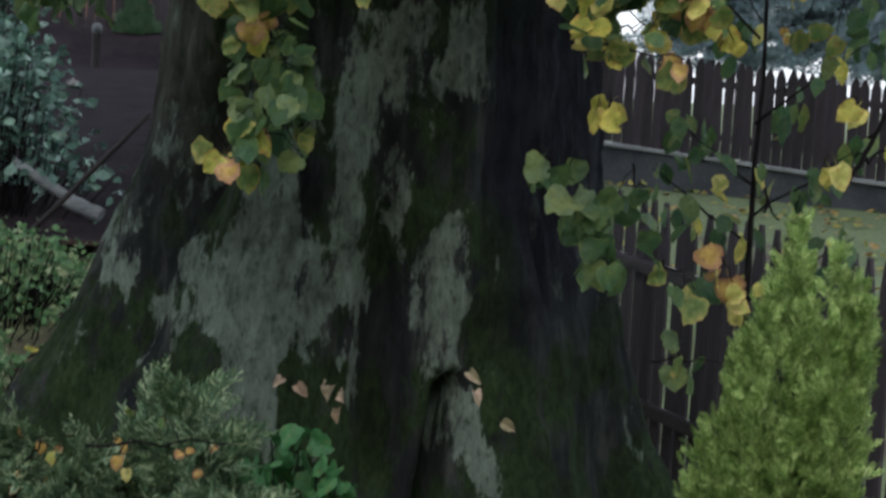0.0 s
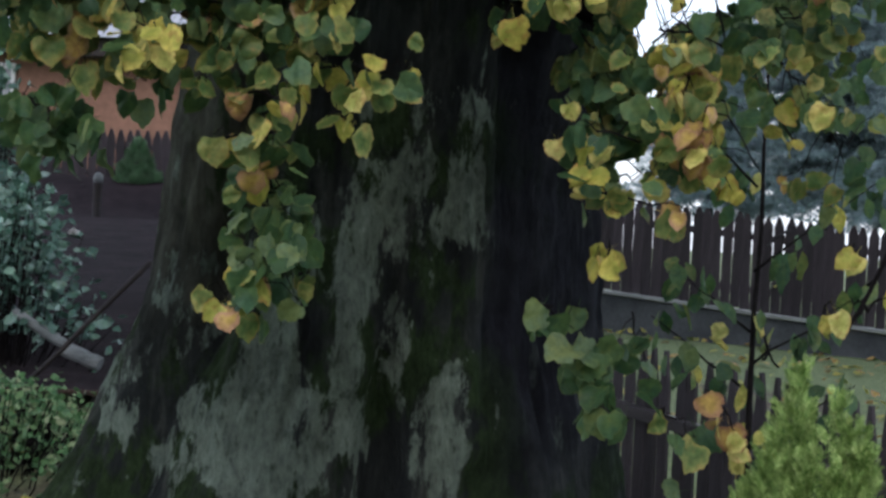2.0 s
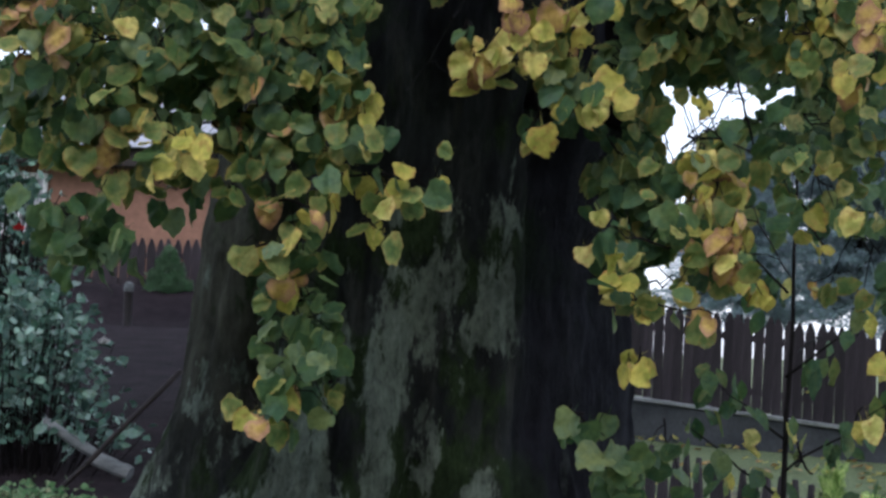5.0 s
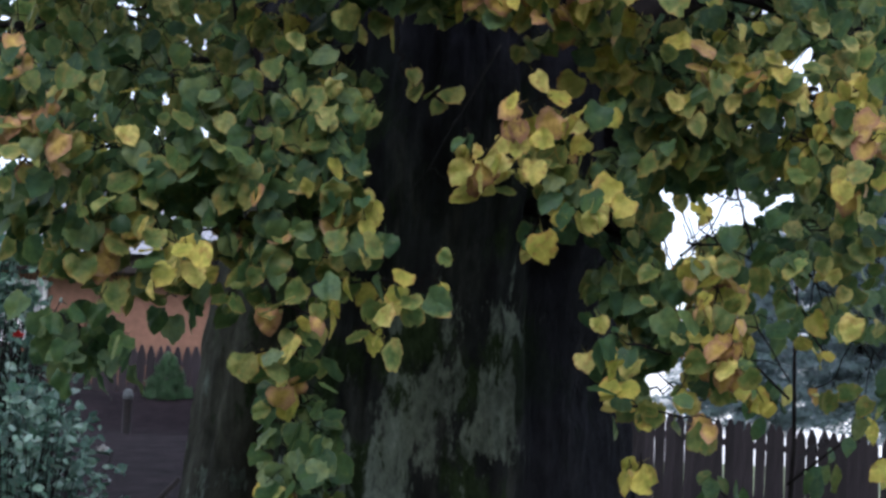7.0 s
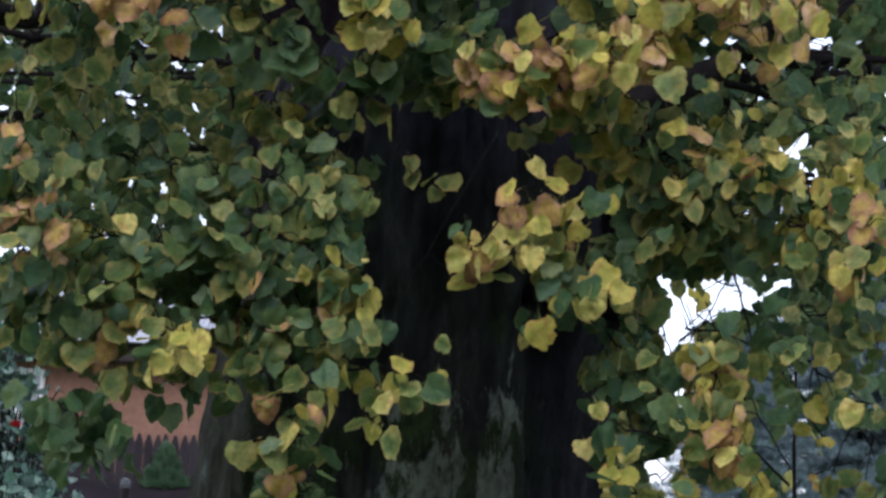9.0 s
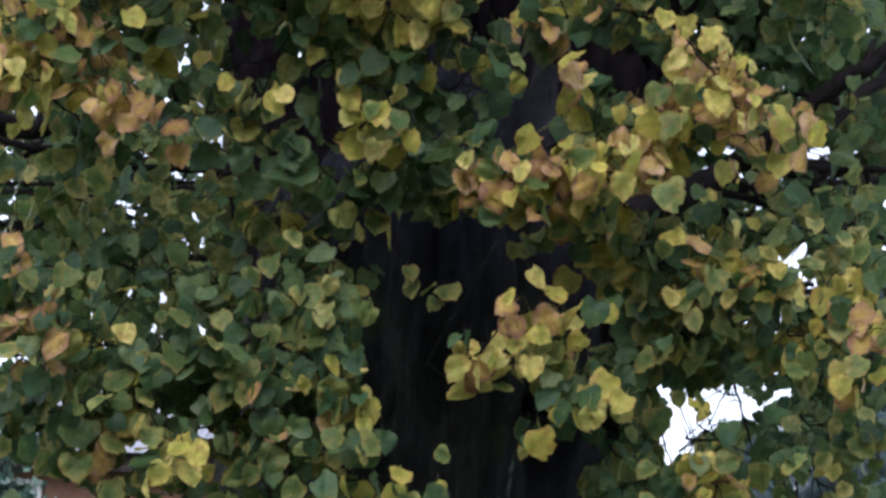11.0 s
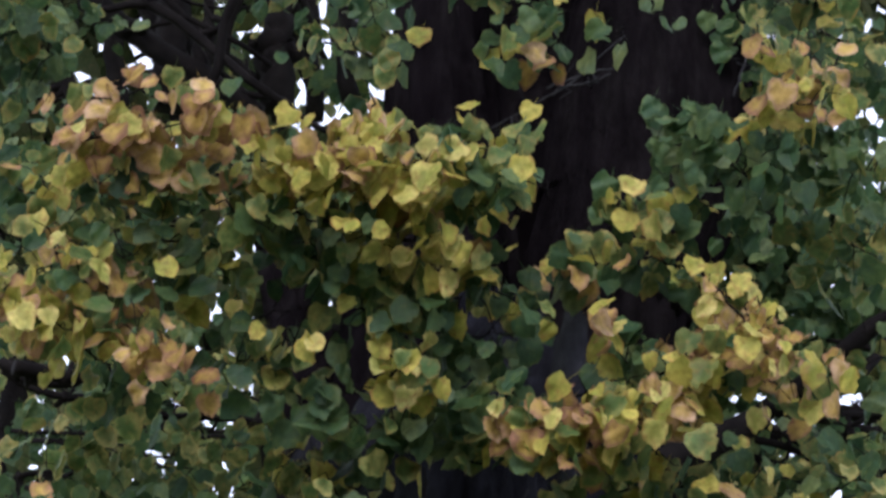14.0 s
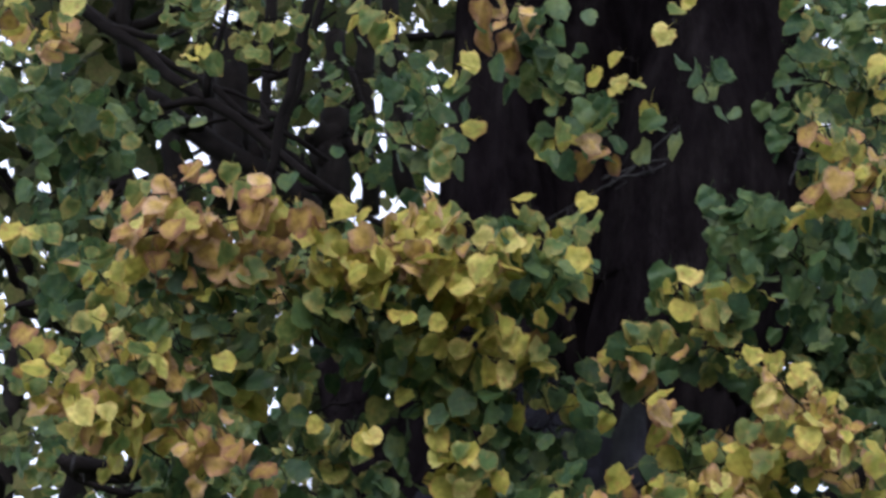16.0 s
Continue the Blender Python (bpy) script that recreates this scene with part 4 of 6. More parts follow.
spray((-0.294, 4.500, 1.834), (-0.232, 4.450, 1.809), 0.019, 4, 'oy', single=True)
spray((-0.589, 4.550, 1.921), (-0.575, 4.500, 1.892), 0.016, 3, 'oy', single=True)
spray((-0.692, 4.700, 1.974), (-0.734, 4.650, 1.901), 0.054, 12, 'ggo')
spray((-0.057, 4.600, 2.230), (0.074, 4.550, 2.229), 0.037, 10, 'yyyb', single=True)
spray((0.069, 4.600, 2.343), (0.239, 4.550, 2.342), 0.072, 24, 'yybog', single=True)
spray((0.082, 4.600, 2.076), (0.182, 4.550, 2.141), 0.037, 8, 'ooyg', single=True)
spray((0.169, 4.600, 2.200), (0.272, 4.550, 2.185), 0.053, 14, 'yyog', single=True)
spray((0.293, 4.700, 2.245), (0.382, 4.650, 2.269), 0.067, 22, 'gggo')
spray((0.335, 4.700, 2.523), (0.456, 4.650, 2.410), 0.094, 40, 'ggoy')
spray((0.074, 4.700, 2.579), (0.102, 4.650, 2.515), 0.027, 4, 'o')
spray((-0.234, 4.600, 2.536), (-0.219, 4.550, 2.439), 0.018, 3, 'yo', single=True)
spray((-0.305, 4.600, 2.379), (-0.287, 4.550, 2.345), 0.018, 3, 'og')
spray((-0.062, 4.600, 2.323), (-0.053, 4.550, 2.289), 0.013, 2, 'g')
spray((-0.176, 4.700, 2.415), (-0.120, 4.650, 2.396), 0.021, 3, 'oo')
spray((0.212, 4.700, 2.544), (0.300, 4.650, 2.594), 0.054, 16, 'goy')
spray((0.593, 4.700, 2.494), (0.656, 4.650, 2.448), 0.047, 12, 'byog')
spray((0.707, 4.700, 2.359), (0.782, 4.650, 2.287), 0.067, 20, 'yoog')
spray((0.823, 4.600, 2.403), (0.882, 4.550, 2.252), 0.059, 22, 'ybog')
spray((0.741, 4.999, 2.689), (0.951, 4.949, 2.589), 0.114, 44, 'ggoo')
spray((0.546, 5.199, 2.722), (0.795, 5.149, 2.663), 0.119, 40, 'ggoy')
spray((0.819, 5.200, 2.213), (1.019, 5.150, 2.098), 0.119, 44, 'goog')
spray((0.292, 4.800, 2.078), (0.366, 4.750, 1.845), 0.062, 30, 'ggggo')
spray((0.858, 5.400, 1.989), (1.066, 5.350, 1.858), 0.139, 36, 'ggo')
spray((0.495, 4.900, 2.068), (0.604, 4.850, 1.971), 0.070, 18, 'oobg')
spray((-1.096, 4.400, 2.312), (-0.952, 4.350, 2.233), 0.075, 34, 'obogg')
spray((-1.123, 4.701, 2.452), (-0.744, 4.651, 2.433), 0.107, 60, 'ggoog')
spray((-0.964, 4.600, 2.230), (-0.689, 4.550, 2.235), 0.105, 60, 'gggoy')
spray((-0.748, 4.701, 2.388), (-0.432, 4.650, 2.436), 0.107, 60, 'ggoog')
spray((-0.630, 4.600, 2.232), (-0.336, 4.550, 2.290), 0.105, 66, 'gggoo')
spray((-0.699, 4.600, 2.055), (-0.405, 4.550, 2.089), 0.092, 44, 'gggob')
spray((-0.370, 4.550, 2.183), (-0.299, 4.500, 2.127), 0.059, 14, 'oyg')
spray((-1.075, 4.600, 2.091), (-0.900, 4.550, 2.014), 0.079, 30, 'gggo')
spray((-0.817, 4.600, 2.023), (-0.701, 4.550, 1.984), 0.053, 12, 'yog')
spray((-0.425, 4.600, 2.374), (-0.364, 4.550, 2.315), 0.039, 8, 'oo')
spray((-1.210, 4.800, 2.178), (-1.079, 4.750, 2.053), 0.082, 24, 'ggo')
spray((-0.634, 4.901, 2.596), (-0.461, 4.851, 2.624), 0.084, 24, 'ooy')
spray((-1.204, 5.202, 2.629), (-0.879, 5.152, 2.666), 0.119, 46, 'goo')
spray((-1.097, 4.400, 2.436), (-1.018, 4.350, 2.212), 0.063, 30, 'obbgg')
spray((-0.547, 4.601, 2.753), (-0.354, 4.550, 2.748), 0.092, 34, 'gggoo')
spray((-0.301, 4.601, 2.721), (-0.029, 4.550, 2.668), 0.072, 44, 'gggo', single=True)
spray((-0.131, 4.601, 2.590), (0.028, 4.550, 2.614), 0.053, 18, 'goy')
spray((-0.002, 4.500, 2.657), (0.179, 4.450, 2.653), 0.064, 30, 'yybbo')
spray((0.177, 4.500, 2.747), (0.411, 4.449, 2.679), 0.064, 32, 'yybbo')
spray((0.203, 4.600, 2.606), (0.280, 4.550, 2.599), 0.033, 6, 'go')
spray((-0.329, 4.500, 2.806), (-0.246, 4.450, 2.783), 0.039, 8, 'yy')
spray((0.373, 4.699, 2.877), (0.561, 4.649, 2.817), 0.081, 30, 'gyob')
spray((0.606, 4.599, 2.875), (0.707, 4.549, 2.799), 0.066, 22, 'byo')
spray((0.313, 4.800, 2.568), (0.421, 4.750, 2.493), 0.082, 26, 'ggo')
spray((0.466, 4.800, 2.588), (0.627, 4.749, 2.516), 0.082, 26, 'oyg')
spray((-0.556, 4.801, 2.602), (-0.352, 4.751, 2.515), 0.082, 24, 'ooyg')
spray((0.757, 4.700, 2.455), (0.923, 4.649, 2.453), 0.081, 34, 'yoyg')
spray((0.847, 5.398, 2.904), (1.044, 5.348, 2.727), 0.139, 40, 'ggo')
spray((-1.178, 5.302, 2.932), (-0.852, 5.251, 2.854), 0.136, 50, 'ggoo')
spray((-1.146, 4.401, 2.947), (-0.919, 4.351, 2.898), 0.101, 56, 'yybog')
spray((-0.916, 4.401, 2.822), (-0.795, 4.350, 2.731), 0.063, 21, 'bbygb', size=0.069)
spray((-1.214, 4.501, 2.896), (-1.090, 4.451, 2.843), 0.064, 18, 'yyo')
spray((-1.079, 4.601, 2.844), (-0.947, 4.551, 2.708), 0.072, 21, 'ggo', size=0.069)
spray((-0.913, 4.502, 3.096), (-0.707, 4.452, 3.000), 0.090, 27, 'gogy', size=0.069)
spray((-0.773, 4.600, 2.798), (-0.563, 4.550, 2.833), 0.079, 24, 'ggog', size=0.069)
spray((-0.631, 4.500, 2.885), (-0.528, 4.450, 2.819), 0.051, 10, 'oy', size=0.069)
spray((-0.501, 4.601, 2.649), (-0.256, 4.551, 2.673), 0.079, 35, 'ggggo', size=0.069)
spray((-0.408, 4.501, 2.931), (-0.218, 4.451, 2.921), 0.084, 34, 'ggggoy', size=0.069)
spray((-0.353, 4.450, 2.813), (-0.280, 4.400, 2.733), 0.044, 7, 'yyy', size=0.069)
spray((-0.204, 4.600, 2.884), (-0.027, 4.550, 2.876), 0.072, 29, 'gggg', size=0.069)
spray((-0.180, 4.600, 2.717), (-0.019, 4.550, 2.737), 0.072, 27, 'gggo', size=0.069)
spray((-0.054, 4.500, 2.655), (0.142, 4.450, 2.610), 0.051, 19, 'yybbo', size=0.069)
spray((0.113, 4.500, 2.730), (0.307, 4.449, 2.711), 0.064, 27, 'yybbo', size=0.069)
spray((0.309, 4.499, 2.792), (0.487, 4.449, 2.839), 0.064, 36, 'yygyo')
spray((0.463, 4.501, 2.987), (0.588, 4.450, 2.838), 0.058, 34, 'yybbo')
spray((0.154, 4.599, 2.813), (0.311, 4.549, 2.861), 0.066, 26, 'gggg')
spray((0.041, 4.603, 3.098), (0.231, 4.553, 3.045), 0.079, 27, 'ggobyg', size=0.069)
spray((0.156, 4.501, 2.921), (0.194, 4.451, 2.894), 0.023, 3, 'yb', size=0.069)
spray((0.274, 4.603, 3.105), (0.434, 4.553, 3.051), 0.079, 30, 'gooyg')
spray((0.226, 4.505, 3.239), (0.331, 4.455, 3.181), 0.064, 18, 'yyog')
spray((-0.394, 4.502, 3.095), (-0.253, 4.452, 3.013), 0.058, 13, 'goyg', size=0.069)
spray((-0.120, 4.602, 3.054), (-0.007, 4.551, 2.928), 0.059, 18, 'gyog', size=0.069)
spray((-0.550, 4.702, 3.082), (-0.410, 4.653, 3.174), 0.081, 24, 'gggo', size=0.069)
spray((0.263, 4.500, 2.611), (0.350, 4.449, 2.563), 0.051, 14, 'yob')
spray((0.398, 4.700, 2.505), (0.568, 4.650, 2.473), 0.081, 30, 'byog')
spray((0.860, 5.598, 2.993), (1.016, 5.548, 3.154), 0.144, 36, 'ggo')
spray((0.616, 5.206, 3.436), (0.931, 5.156, 3.346), 0.149, 60, 'ggog')
spray((0.765, 4.800, 2.447), (0.890, 4.750, 2.332), 0.082, 34, 'ygog')
spray((-0.477, 4.701, 2.562), (-0.357, 4.651, 2.418), 0.060, 16, 'goy', size=0.069)
spray((-1.021, 5.202, 2.706), (-0.740, 5.152, 2.735), 0.119, 30, 'goo')
spray((0.380, 4.800, 2.410), (0.580, 4.750, 2.407), 0.082, 30, 'gggo')
spray((-1.250, 5.003, 2.686), (-1.001, 4.952, 2.654), 0.114, 36, 'goo')
spray((-1.285, 4.602, 3.247), (-1.070, 4.552, 3.177), 0.092, 30, 'gyob')
spray((-1.095, 4.306, 3.271), (-0.703, 4.255, 3.318), 0.049, 48, 'bbbyb', size=0.069)
spray((-0.709, 4.306, 3.324), (-0.594, 4.255, 3.278), 0.043, 11, 'byog', size=0.069)
spray((-0.601, 4.305, 3.241), (-0.306, 4.254, 3.230), 0.061, 45, 'yyybbo', size=0.069)
spray((-0.416, 4.304, 3.177), (-0.254, 4.254, 3.135), 0.049, 21, 'yyyo', size=0.069)
spray((-0.391, 4.306, 3.404), (-0.356, 4.255, 3.284), 0.031, 6, 'byb', size=0.069)
spray((-0.262, 4.405, 3.317), (-0.072, 4.355, 3.289), 0.063, 22, 'oogy', size=0.069)
spray((-0.158, 4.404, 3.235), (-0.048, 4.354, 3.148), 0.063, 18, 'gggo', size=0.069)
spray((-0.051, 4.505, 3.437), (0.037, 4.454, 3.200), 0.045, 14, 'gooy', size=0.069)
spray((-1.104, 4.403, 3.195), (-0.795, 4.353, 3.156), 0.075, 32, 'ggoyb', size=0.069)
spray((-0.779, 4.403, 3.176), (-0.604, 4.353, 3.064), 0.063, 21, 'yoog', size=0.069)
spray((-0.740, 4.503, 3.212), (-0.457, 4.454, 3.173), 0.077, 24, 'gggoo', size=0.069)
spray((-1.125, 4.401, 3.014), (-0.914, 4.351, 3.005), 0.063, 29, 'bbyog', size=0.069)
spray((-1.199, 4.401, 2.893), (-1.047, 4.351, 2.815), 0.075, 30, 'yybo')
spray((-0.621, 4.502, 3.103), (-0.393, 4.452, 2.993), 0.090, 35, 'ggggo', size=0.069)
spray((-0.315, 4.403, 3.076), (-0.180, 4.353, 3.035), 0.063, 19, 'yyo', size=0.069)
spray((-0.155, 4.502, 3.061), (-0.070, 4.452, 2.949), 0.058, 14, 'ooby', size=0.069)
spray((-0.932, 4.501, 3.067), (-0.740, 4.451, 2.986), 0.077, 21, 'goyg', size=0.069)
spray((-0.396, 4.502, 3.011), (-0.336, 4.452, 2.969), 0.039, 5, 'oy', size=0.069)
spray((-0.316, 4.601, 2.990), (-0.188, 4.551, 2.922), 0.079, 19, 'gggg', size=0.069)
spray((0.034, 4.603, 3.096), (0.143, 4.553, 3.041), 0.059, 13, 'bogg', size=0.069)
spray((0.145, 4.401, 2.889), (0.169, 4.351, 2.889), 0.031, 4, 'yby', size=0.069)
spray((0.323, 4.504, 3.431), (0.508, 4.454, 3.271), 0.090, 70, 'gggggg')
spray((0.166, 4.504, 3.207), (0.271, 4.455, 3.178), 0.058, 16, 'ooyg')
spray((0.538, 4.404, 3.559), (0.719, 4.353, 3.526), 0.050, 22, 'bbyyo')
spray((0.508, 4.404, 3.432), (0.688, 4.353, 3.410), 0.038, 20, 'yyby')
spray((0.693, 4.404, 3.726), (0.751, 4.353, 3.689), 0.038, 6, 'yo')
spray((0.593, 4.604, 3.403), (0.833, 4.554, 3.331), 0.118, 60, 'ggggo')
spray((0.708, 4.905, 3.318), (0.885, 4.855, 3.213), 0.126, 44, 'ggo')
spray((-0.107, 4.506, 3.724), (0.104, 4.455, 3.676), 0.077, 24, 'ggoyg', size=0.069)
spray((-0.119, 4.506, 3.616), (0.035, 4.455, 3.568), 0.045, 11, 'ybog', size=0.069)
spray((0.288, 4.505, 3.773), (0.340, 4.455, 3.743), 0.026, 4, 'gg')
spray((-0.564, 4.807, 3.755), (-0.405, 4.756, 3.673), 0.082, 19, 'ggo', size=0.069)
spray((-1.361, 4.709, 3.755), (-1.244, 4.658, 3.607), 0.081, 26, 'gg')
spray((-1.326, 4.803, 3.351), (-1.233, 4.753, 3.273), 0.082, 22, 'ggo')
spray((0.782, 5.204, 4.039), (0.976, 5.153, 3.846), 0.119, 30, 'gggo')
spray((-0.519, 4.908, 3.937), (-0.389, 4.857, 3.882), 0.084, 16, 'ggo', size=0.069)
spray((-0.684, 4.701, 2.953), (-0.512, 4.651, 2.972), 0.081, 16, 'gg', size=0.069)
spray((-1.446, 4.311, 3.882), (-1.279, 4.260, 3.778), 0.061, 22, 'byog')
spray((-1.460, 4.609, 3.773), (-1.219, 4.558, 3.593), 0.105, 50, 'ggggo')
spray((-0.606, 4.608, 4.041), (-0.521, 4.558, 3.901), 0.053, 7, 'oyo', size=0.069)
spray((-0.266, 4.407, 3.936), (-0.123, 4.356, 3.894), 0.063, 18, 'bbog', size=0.069)
spray((-0.183, 4.506, 3.829), (-0.069, 4.456, 3.852), 0.071, 22, 'ggog', size=0.069)
spray((-0.346, 4.407, 3.732), (-0.259, 4.356, 3.678), 0.044, 6, 'yyog', size=0.069)
spray((0.057, 4.406, 3.796), (0.111, 4.355, 3.771), 0.023, 3, 'yy')
spray((0.212, 4.505, 3.783), (0.307, 4.455, 3.698), 0.039, 5, 'ggg', single=True)
spray((0.198, 4.505, 3.667), (0.202, 4.455, 3.636), 0.006, 1, 'g')
spray((-0.457, 4.707, 3.761), (-0.317, 4.656, 3.644), 0.060, 14, 'ggo', size=0.069)
spray((0.512, 4.504, 3.927), (0.715, 4.454, 3.901), 0.064, 22, 'gggo')
spray((0.532, 4.604, 3.833), (0.708, 4.554, 3.794), 0.092, 30, 'gggo')
spray((0.517, 4.404, 3.593), (0.591, 4.354, 3.564), 0.025, 4, 'yo')
spray((0.686, 4.504, 3.739), (0.724, 4.454, 3.902), 0.039, 8, 'yog')
spray((-1.111, 4.810, 4.024), (-1.054, 4.760, 4.016), 0.055, 6, 'yo', size=0.069)
spray((-1.337, 5.512, 4.515), (-1.107, 5.461, 4.449), 0.094, 20, 'goo')
spray((-1.216, 6.012, 4.692), (-0.938, 5.961, 4.732), 0.103, 16, 'goo')
spray((-1.450, 4.505, 3.340), (-1.379, 4.455, 3.336), 0.051, 10, 'yo')
spray((0.187, 4.505, 3.926), (0.256, 4.455, 3.964), 0.026, 3, 'oy')
spray((0.758, 5.504, 3.933), (0.851, 5.454, 3.967), 0.094, 20, 'gggo')
spray((-1.550, 5.008, 3.615), (-1.385, 4.958, 3.680), 0.086, 20, 'gg')
spray((0.920, 6.600, 2.510), (1.309, 6.550, 2.409), 0.207, 60, 'gggg', size=0.075, deep=0.30)
spray((1.107, 6.800, 2.019), (1.364, 6.750, 2.087), 0.117, 24, 'gg', size=0.075, deep=0.30)
spray((0.940, 6.599, 3.032), (1.276, 6.548, 2.925), 0.226, 60, 'gggg', size=0.075, deep=0.30)
spray((0.570, 6.600, 2.778), (0.982, 6.550, 2.751), 0.151, 60, 'gggg', size=0.075, deep=0.30)
spray((1.041, 6.900, 2.607), (1.346, 6.850, 2.653), 0.158, 40, 'gggg', size=0.075, deep=0.30)
spray((0.485, 6.500, 2.754), (0.706, 6.450, 2.716), 0.130, 36, 'gggg', size=0.075, deep=0.30)
spray((0.875, 6.600, 2.687), (1.303, 6.550, 2.619), 0.207, 64, 'gggg', size=0.075, deep=0.30)
spray((0.934, 6.700, 2.354), (1.325, 6.650, 2.287), 0.211, 54, 'gggg', size=0.075, deep=0.30)
spray((0.608, 6.499, 3.050), (1.015, 6.448, 3.020), 0.167, 50, 'ggo', size=0.075, deep=0.30)
spray((0.503, 6.399, 3.056), (0.905, 6.348, 3.001), 0.146, 50, 'gggg', size=0.075, deep=0.30)
spray((0.931, 6.600, 3.432), (1.234, 6.550, 3.628), 0.207, 60, 'gggg', size=0.075, deep=0.30)
spray((0.551, 6.500, 2.807), (0.880, 6.449, 2.770), 0.111, 40, 'gggg', size=0.075, deep=0.30)
spray((1.092, 6.598, 2.962), (1.236, 6.548, 3.112), 0.132, 30, 'gggg', size=0.075, deep=0.30)
spray((0.531, 6.607, 4.024), (1.232, 6.557, 3.983), 0.226, 90, 'gggo', size=0.075, deep=0.30)
spray((-1.785, 6.604, 3.184), (-0.989, 6.552, 3.159), 0.226, 90, 'ggo', size=0.075, deep=0.30)
spray((-1.751, 6.602, 2.855), (-0.932, 6.551, 2.890), 0.207, 90, 'ggo', size=0.075, deep=0.30)
spray((-1.845, 6.601, 3.649), (-1.040, 6.552, 3.678), 0.226, 80, 'ggo', size=0.075, deep=0.30)
spray((-0.997, 6.601, 3.574), (-0.597, 6.552, 3.571), 0.170, 40, 'gg', size=0.075, deep=0.30)
spray((-1.884, 6.605, 4.041), (-1.145, 6.556, 4.043), 0.189, 70, 'ggo', size=0.075, deep=0.30)
spray((-1.908, 6.606, 4.087), (-0.876, 6.556, 4.051), 0.207, 100, 'ggo', size=0.075, deep=0.30)
spray((-0.885, 6.605, 4.005), (-0.471, 6.555, 3.850), 0.189, 50, 'gg', size=0.075, deep=0.30)
spray((0.857, 6.407, 4.082), (1.187, 6.357, 3.828), 0.201, 70, 'gggo', size=0.075, deep=0.30)
spray((1.053, 6.605, 4.649), (1.258, 6.554, 4.366), 0.151, 40, 'gggo', size=0.075, deep=0.30)
spray((-2.374, 7.016, 5.050), (-1.935, 6.964, 4.928), 0.200, 50, 'ggo', size=0.075, deep=0.30)
spray((-1.936, 8.017, 5.717), (-0.889, 7.964, 5.694), 0.229, 18, 'oog', size=0.075, deep=0.30)
spray((-2.115, 8.011, 4.712), (-1.563, 7.961, 4.859), 0.137, 20, 'go', size=0.075, deep=0.30)
spray((0.787, 6.405, 4.375), (0.997, 6.355, 4.462), 0.146, 40, 'gggo', size=0.075, deep=0.30)
spray((-1.717, 6.603, 3.203), (-0.893, 6.552, 3.229), 0.151, 70, 'ggo', size=0.075, deep=0.30)
spray((-1.699, 6.602, 2.858), (-1.020, 6.552, 2.921), 0.151, 60, 'ggo', size=0.075, deep=0.30)
spray((-1.674, 6.600, 2.544), (-1.275, 6.550, 2.458), 0.207, 40, 'gg', size=0.075, deep=0.30)
spray((-1.935, 7.013, 4.806), (-1.745, 6.963, 4.788), 0.160, 40, 'gg', size=0.075, deep=0.30)
spray((0.444, 4.900, 1.939), (0.662, 4.850, 1.890), 0.084, 34, 'oybog', deep=0.20)
spray((0.401, 4.800, 1.739), (0.532, 4.750, 1.717), 0.055, 10, 'yoyo', deep=0.20)
spray((0.503, 4.900, 1.830), (0.719, 4.850, 1.810), 0.070, 20, 'oybg', deep=0.20)
spray((0.795, 6.000, 2.161), (0.943, 5.950, 2.095), 0.103, 24, 'ggo', size=0.070, deep=0.20)
spray((0.398, 6.200, 2.609), (0.539, 6.150, 2.518), 0.089, 30, 'gg', size=0.070, deep=0.20)
spray((0.416, 6.200, 2.498), (0.553, 6.150, 2.514), 0.071, 20, 'gg', size=0.070, deep=0.20)
spray((0.342, 5.000, 2.067), (0.438, 4.950, 2.038), 0.057, 16, 'gg', deep=0.20)
spray((0.384, 6.506, 3.779), (0.938, 6.457, 3.778), 0.204, 80, 'gggg', size=0.080, deep=0.20)
spray((0.443, 6.601, 3.516), (0.923, 6.552, 3.617), 0.151, 50, 'gggg', size=0.080, deep=0.20)
spray((0.946, 6.507, 3.899), (1.220, 6.456, 3.666), 0.204, 60, 'gggo', size=0.080, deep=0.20)
spray((0.952, 6.698, 3.301), (1.270, 6.648, 3.259), 0.134, 36, 'gggg', size=0.080, deep=0.20)
spray((0.413, 6.400, 2.881), (0.536, 6.349, 3.045), 0.110, 24, 'gg', size=0.075, deep=0.20)
spray((0.316, 6.600, 3.254), (0.637, 6.549, 3.613), 0.113, 30, 'gg', size=0.080, deep=0.20)
spray((0.585, 6.306, 4.479), (0.766, 6.255, 4.248), 0.108, 40, 'gggo', size=0.080, deep=0.20)
spray((0.472, 6.406, 3.951), (0.977, 6.357, 3.980), 0.201, 80, 'gggg', size=0.080, deep=0.20)
spray((0.463, 6.404, 3.653), (0.959, 6.355, 3.664), 0.201, 80, 'gggg', size=0.080, deep=0.20)
spray((0.284, 6.400, 3.444), (0.957, 6.349, 3.365), 0.165, 70, 'gggg', size=0.080, deep=0.20)
spray((0.795, 6.506, 4.818), (1.047, 6.455, 4.839), 0.130, 40, 'gggo', size=0.080, deep=0.20)
spray((-2.120, 6.601, 3.698), (-1.403, 6.552, 3.777), 0.170, 60, 'ggo', size=0.080, deep=0.20)
spray((-2.068, 6.602, 3.379), (-1.264, 6.551, 3.461), 0.170, 60, 'ggo', size=0.080, deep=0.20)
spray((-0.349, 6.609, 4.677), (0.023, 6.558, 4.770), 0.113, 30, 'gg', size=0.080, deep=0.20)
spray((-0.323, 6.810, 5.105), (0.067, 6.759, 5.081), 0.097, 24, 'gg', size=0.080, deep=0.20)
spray((-1.155, 7.413, 5.252), (-0.671, 7.361, 5.126), 0.190, 20, 'ggo', size=0.080, deep=0.20)
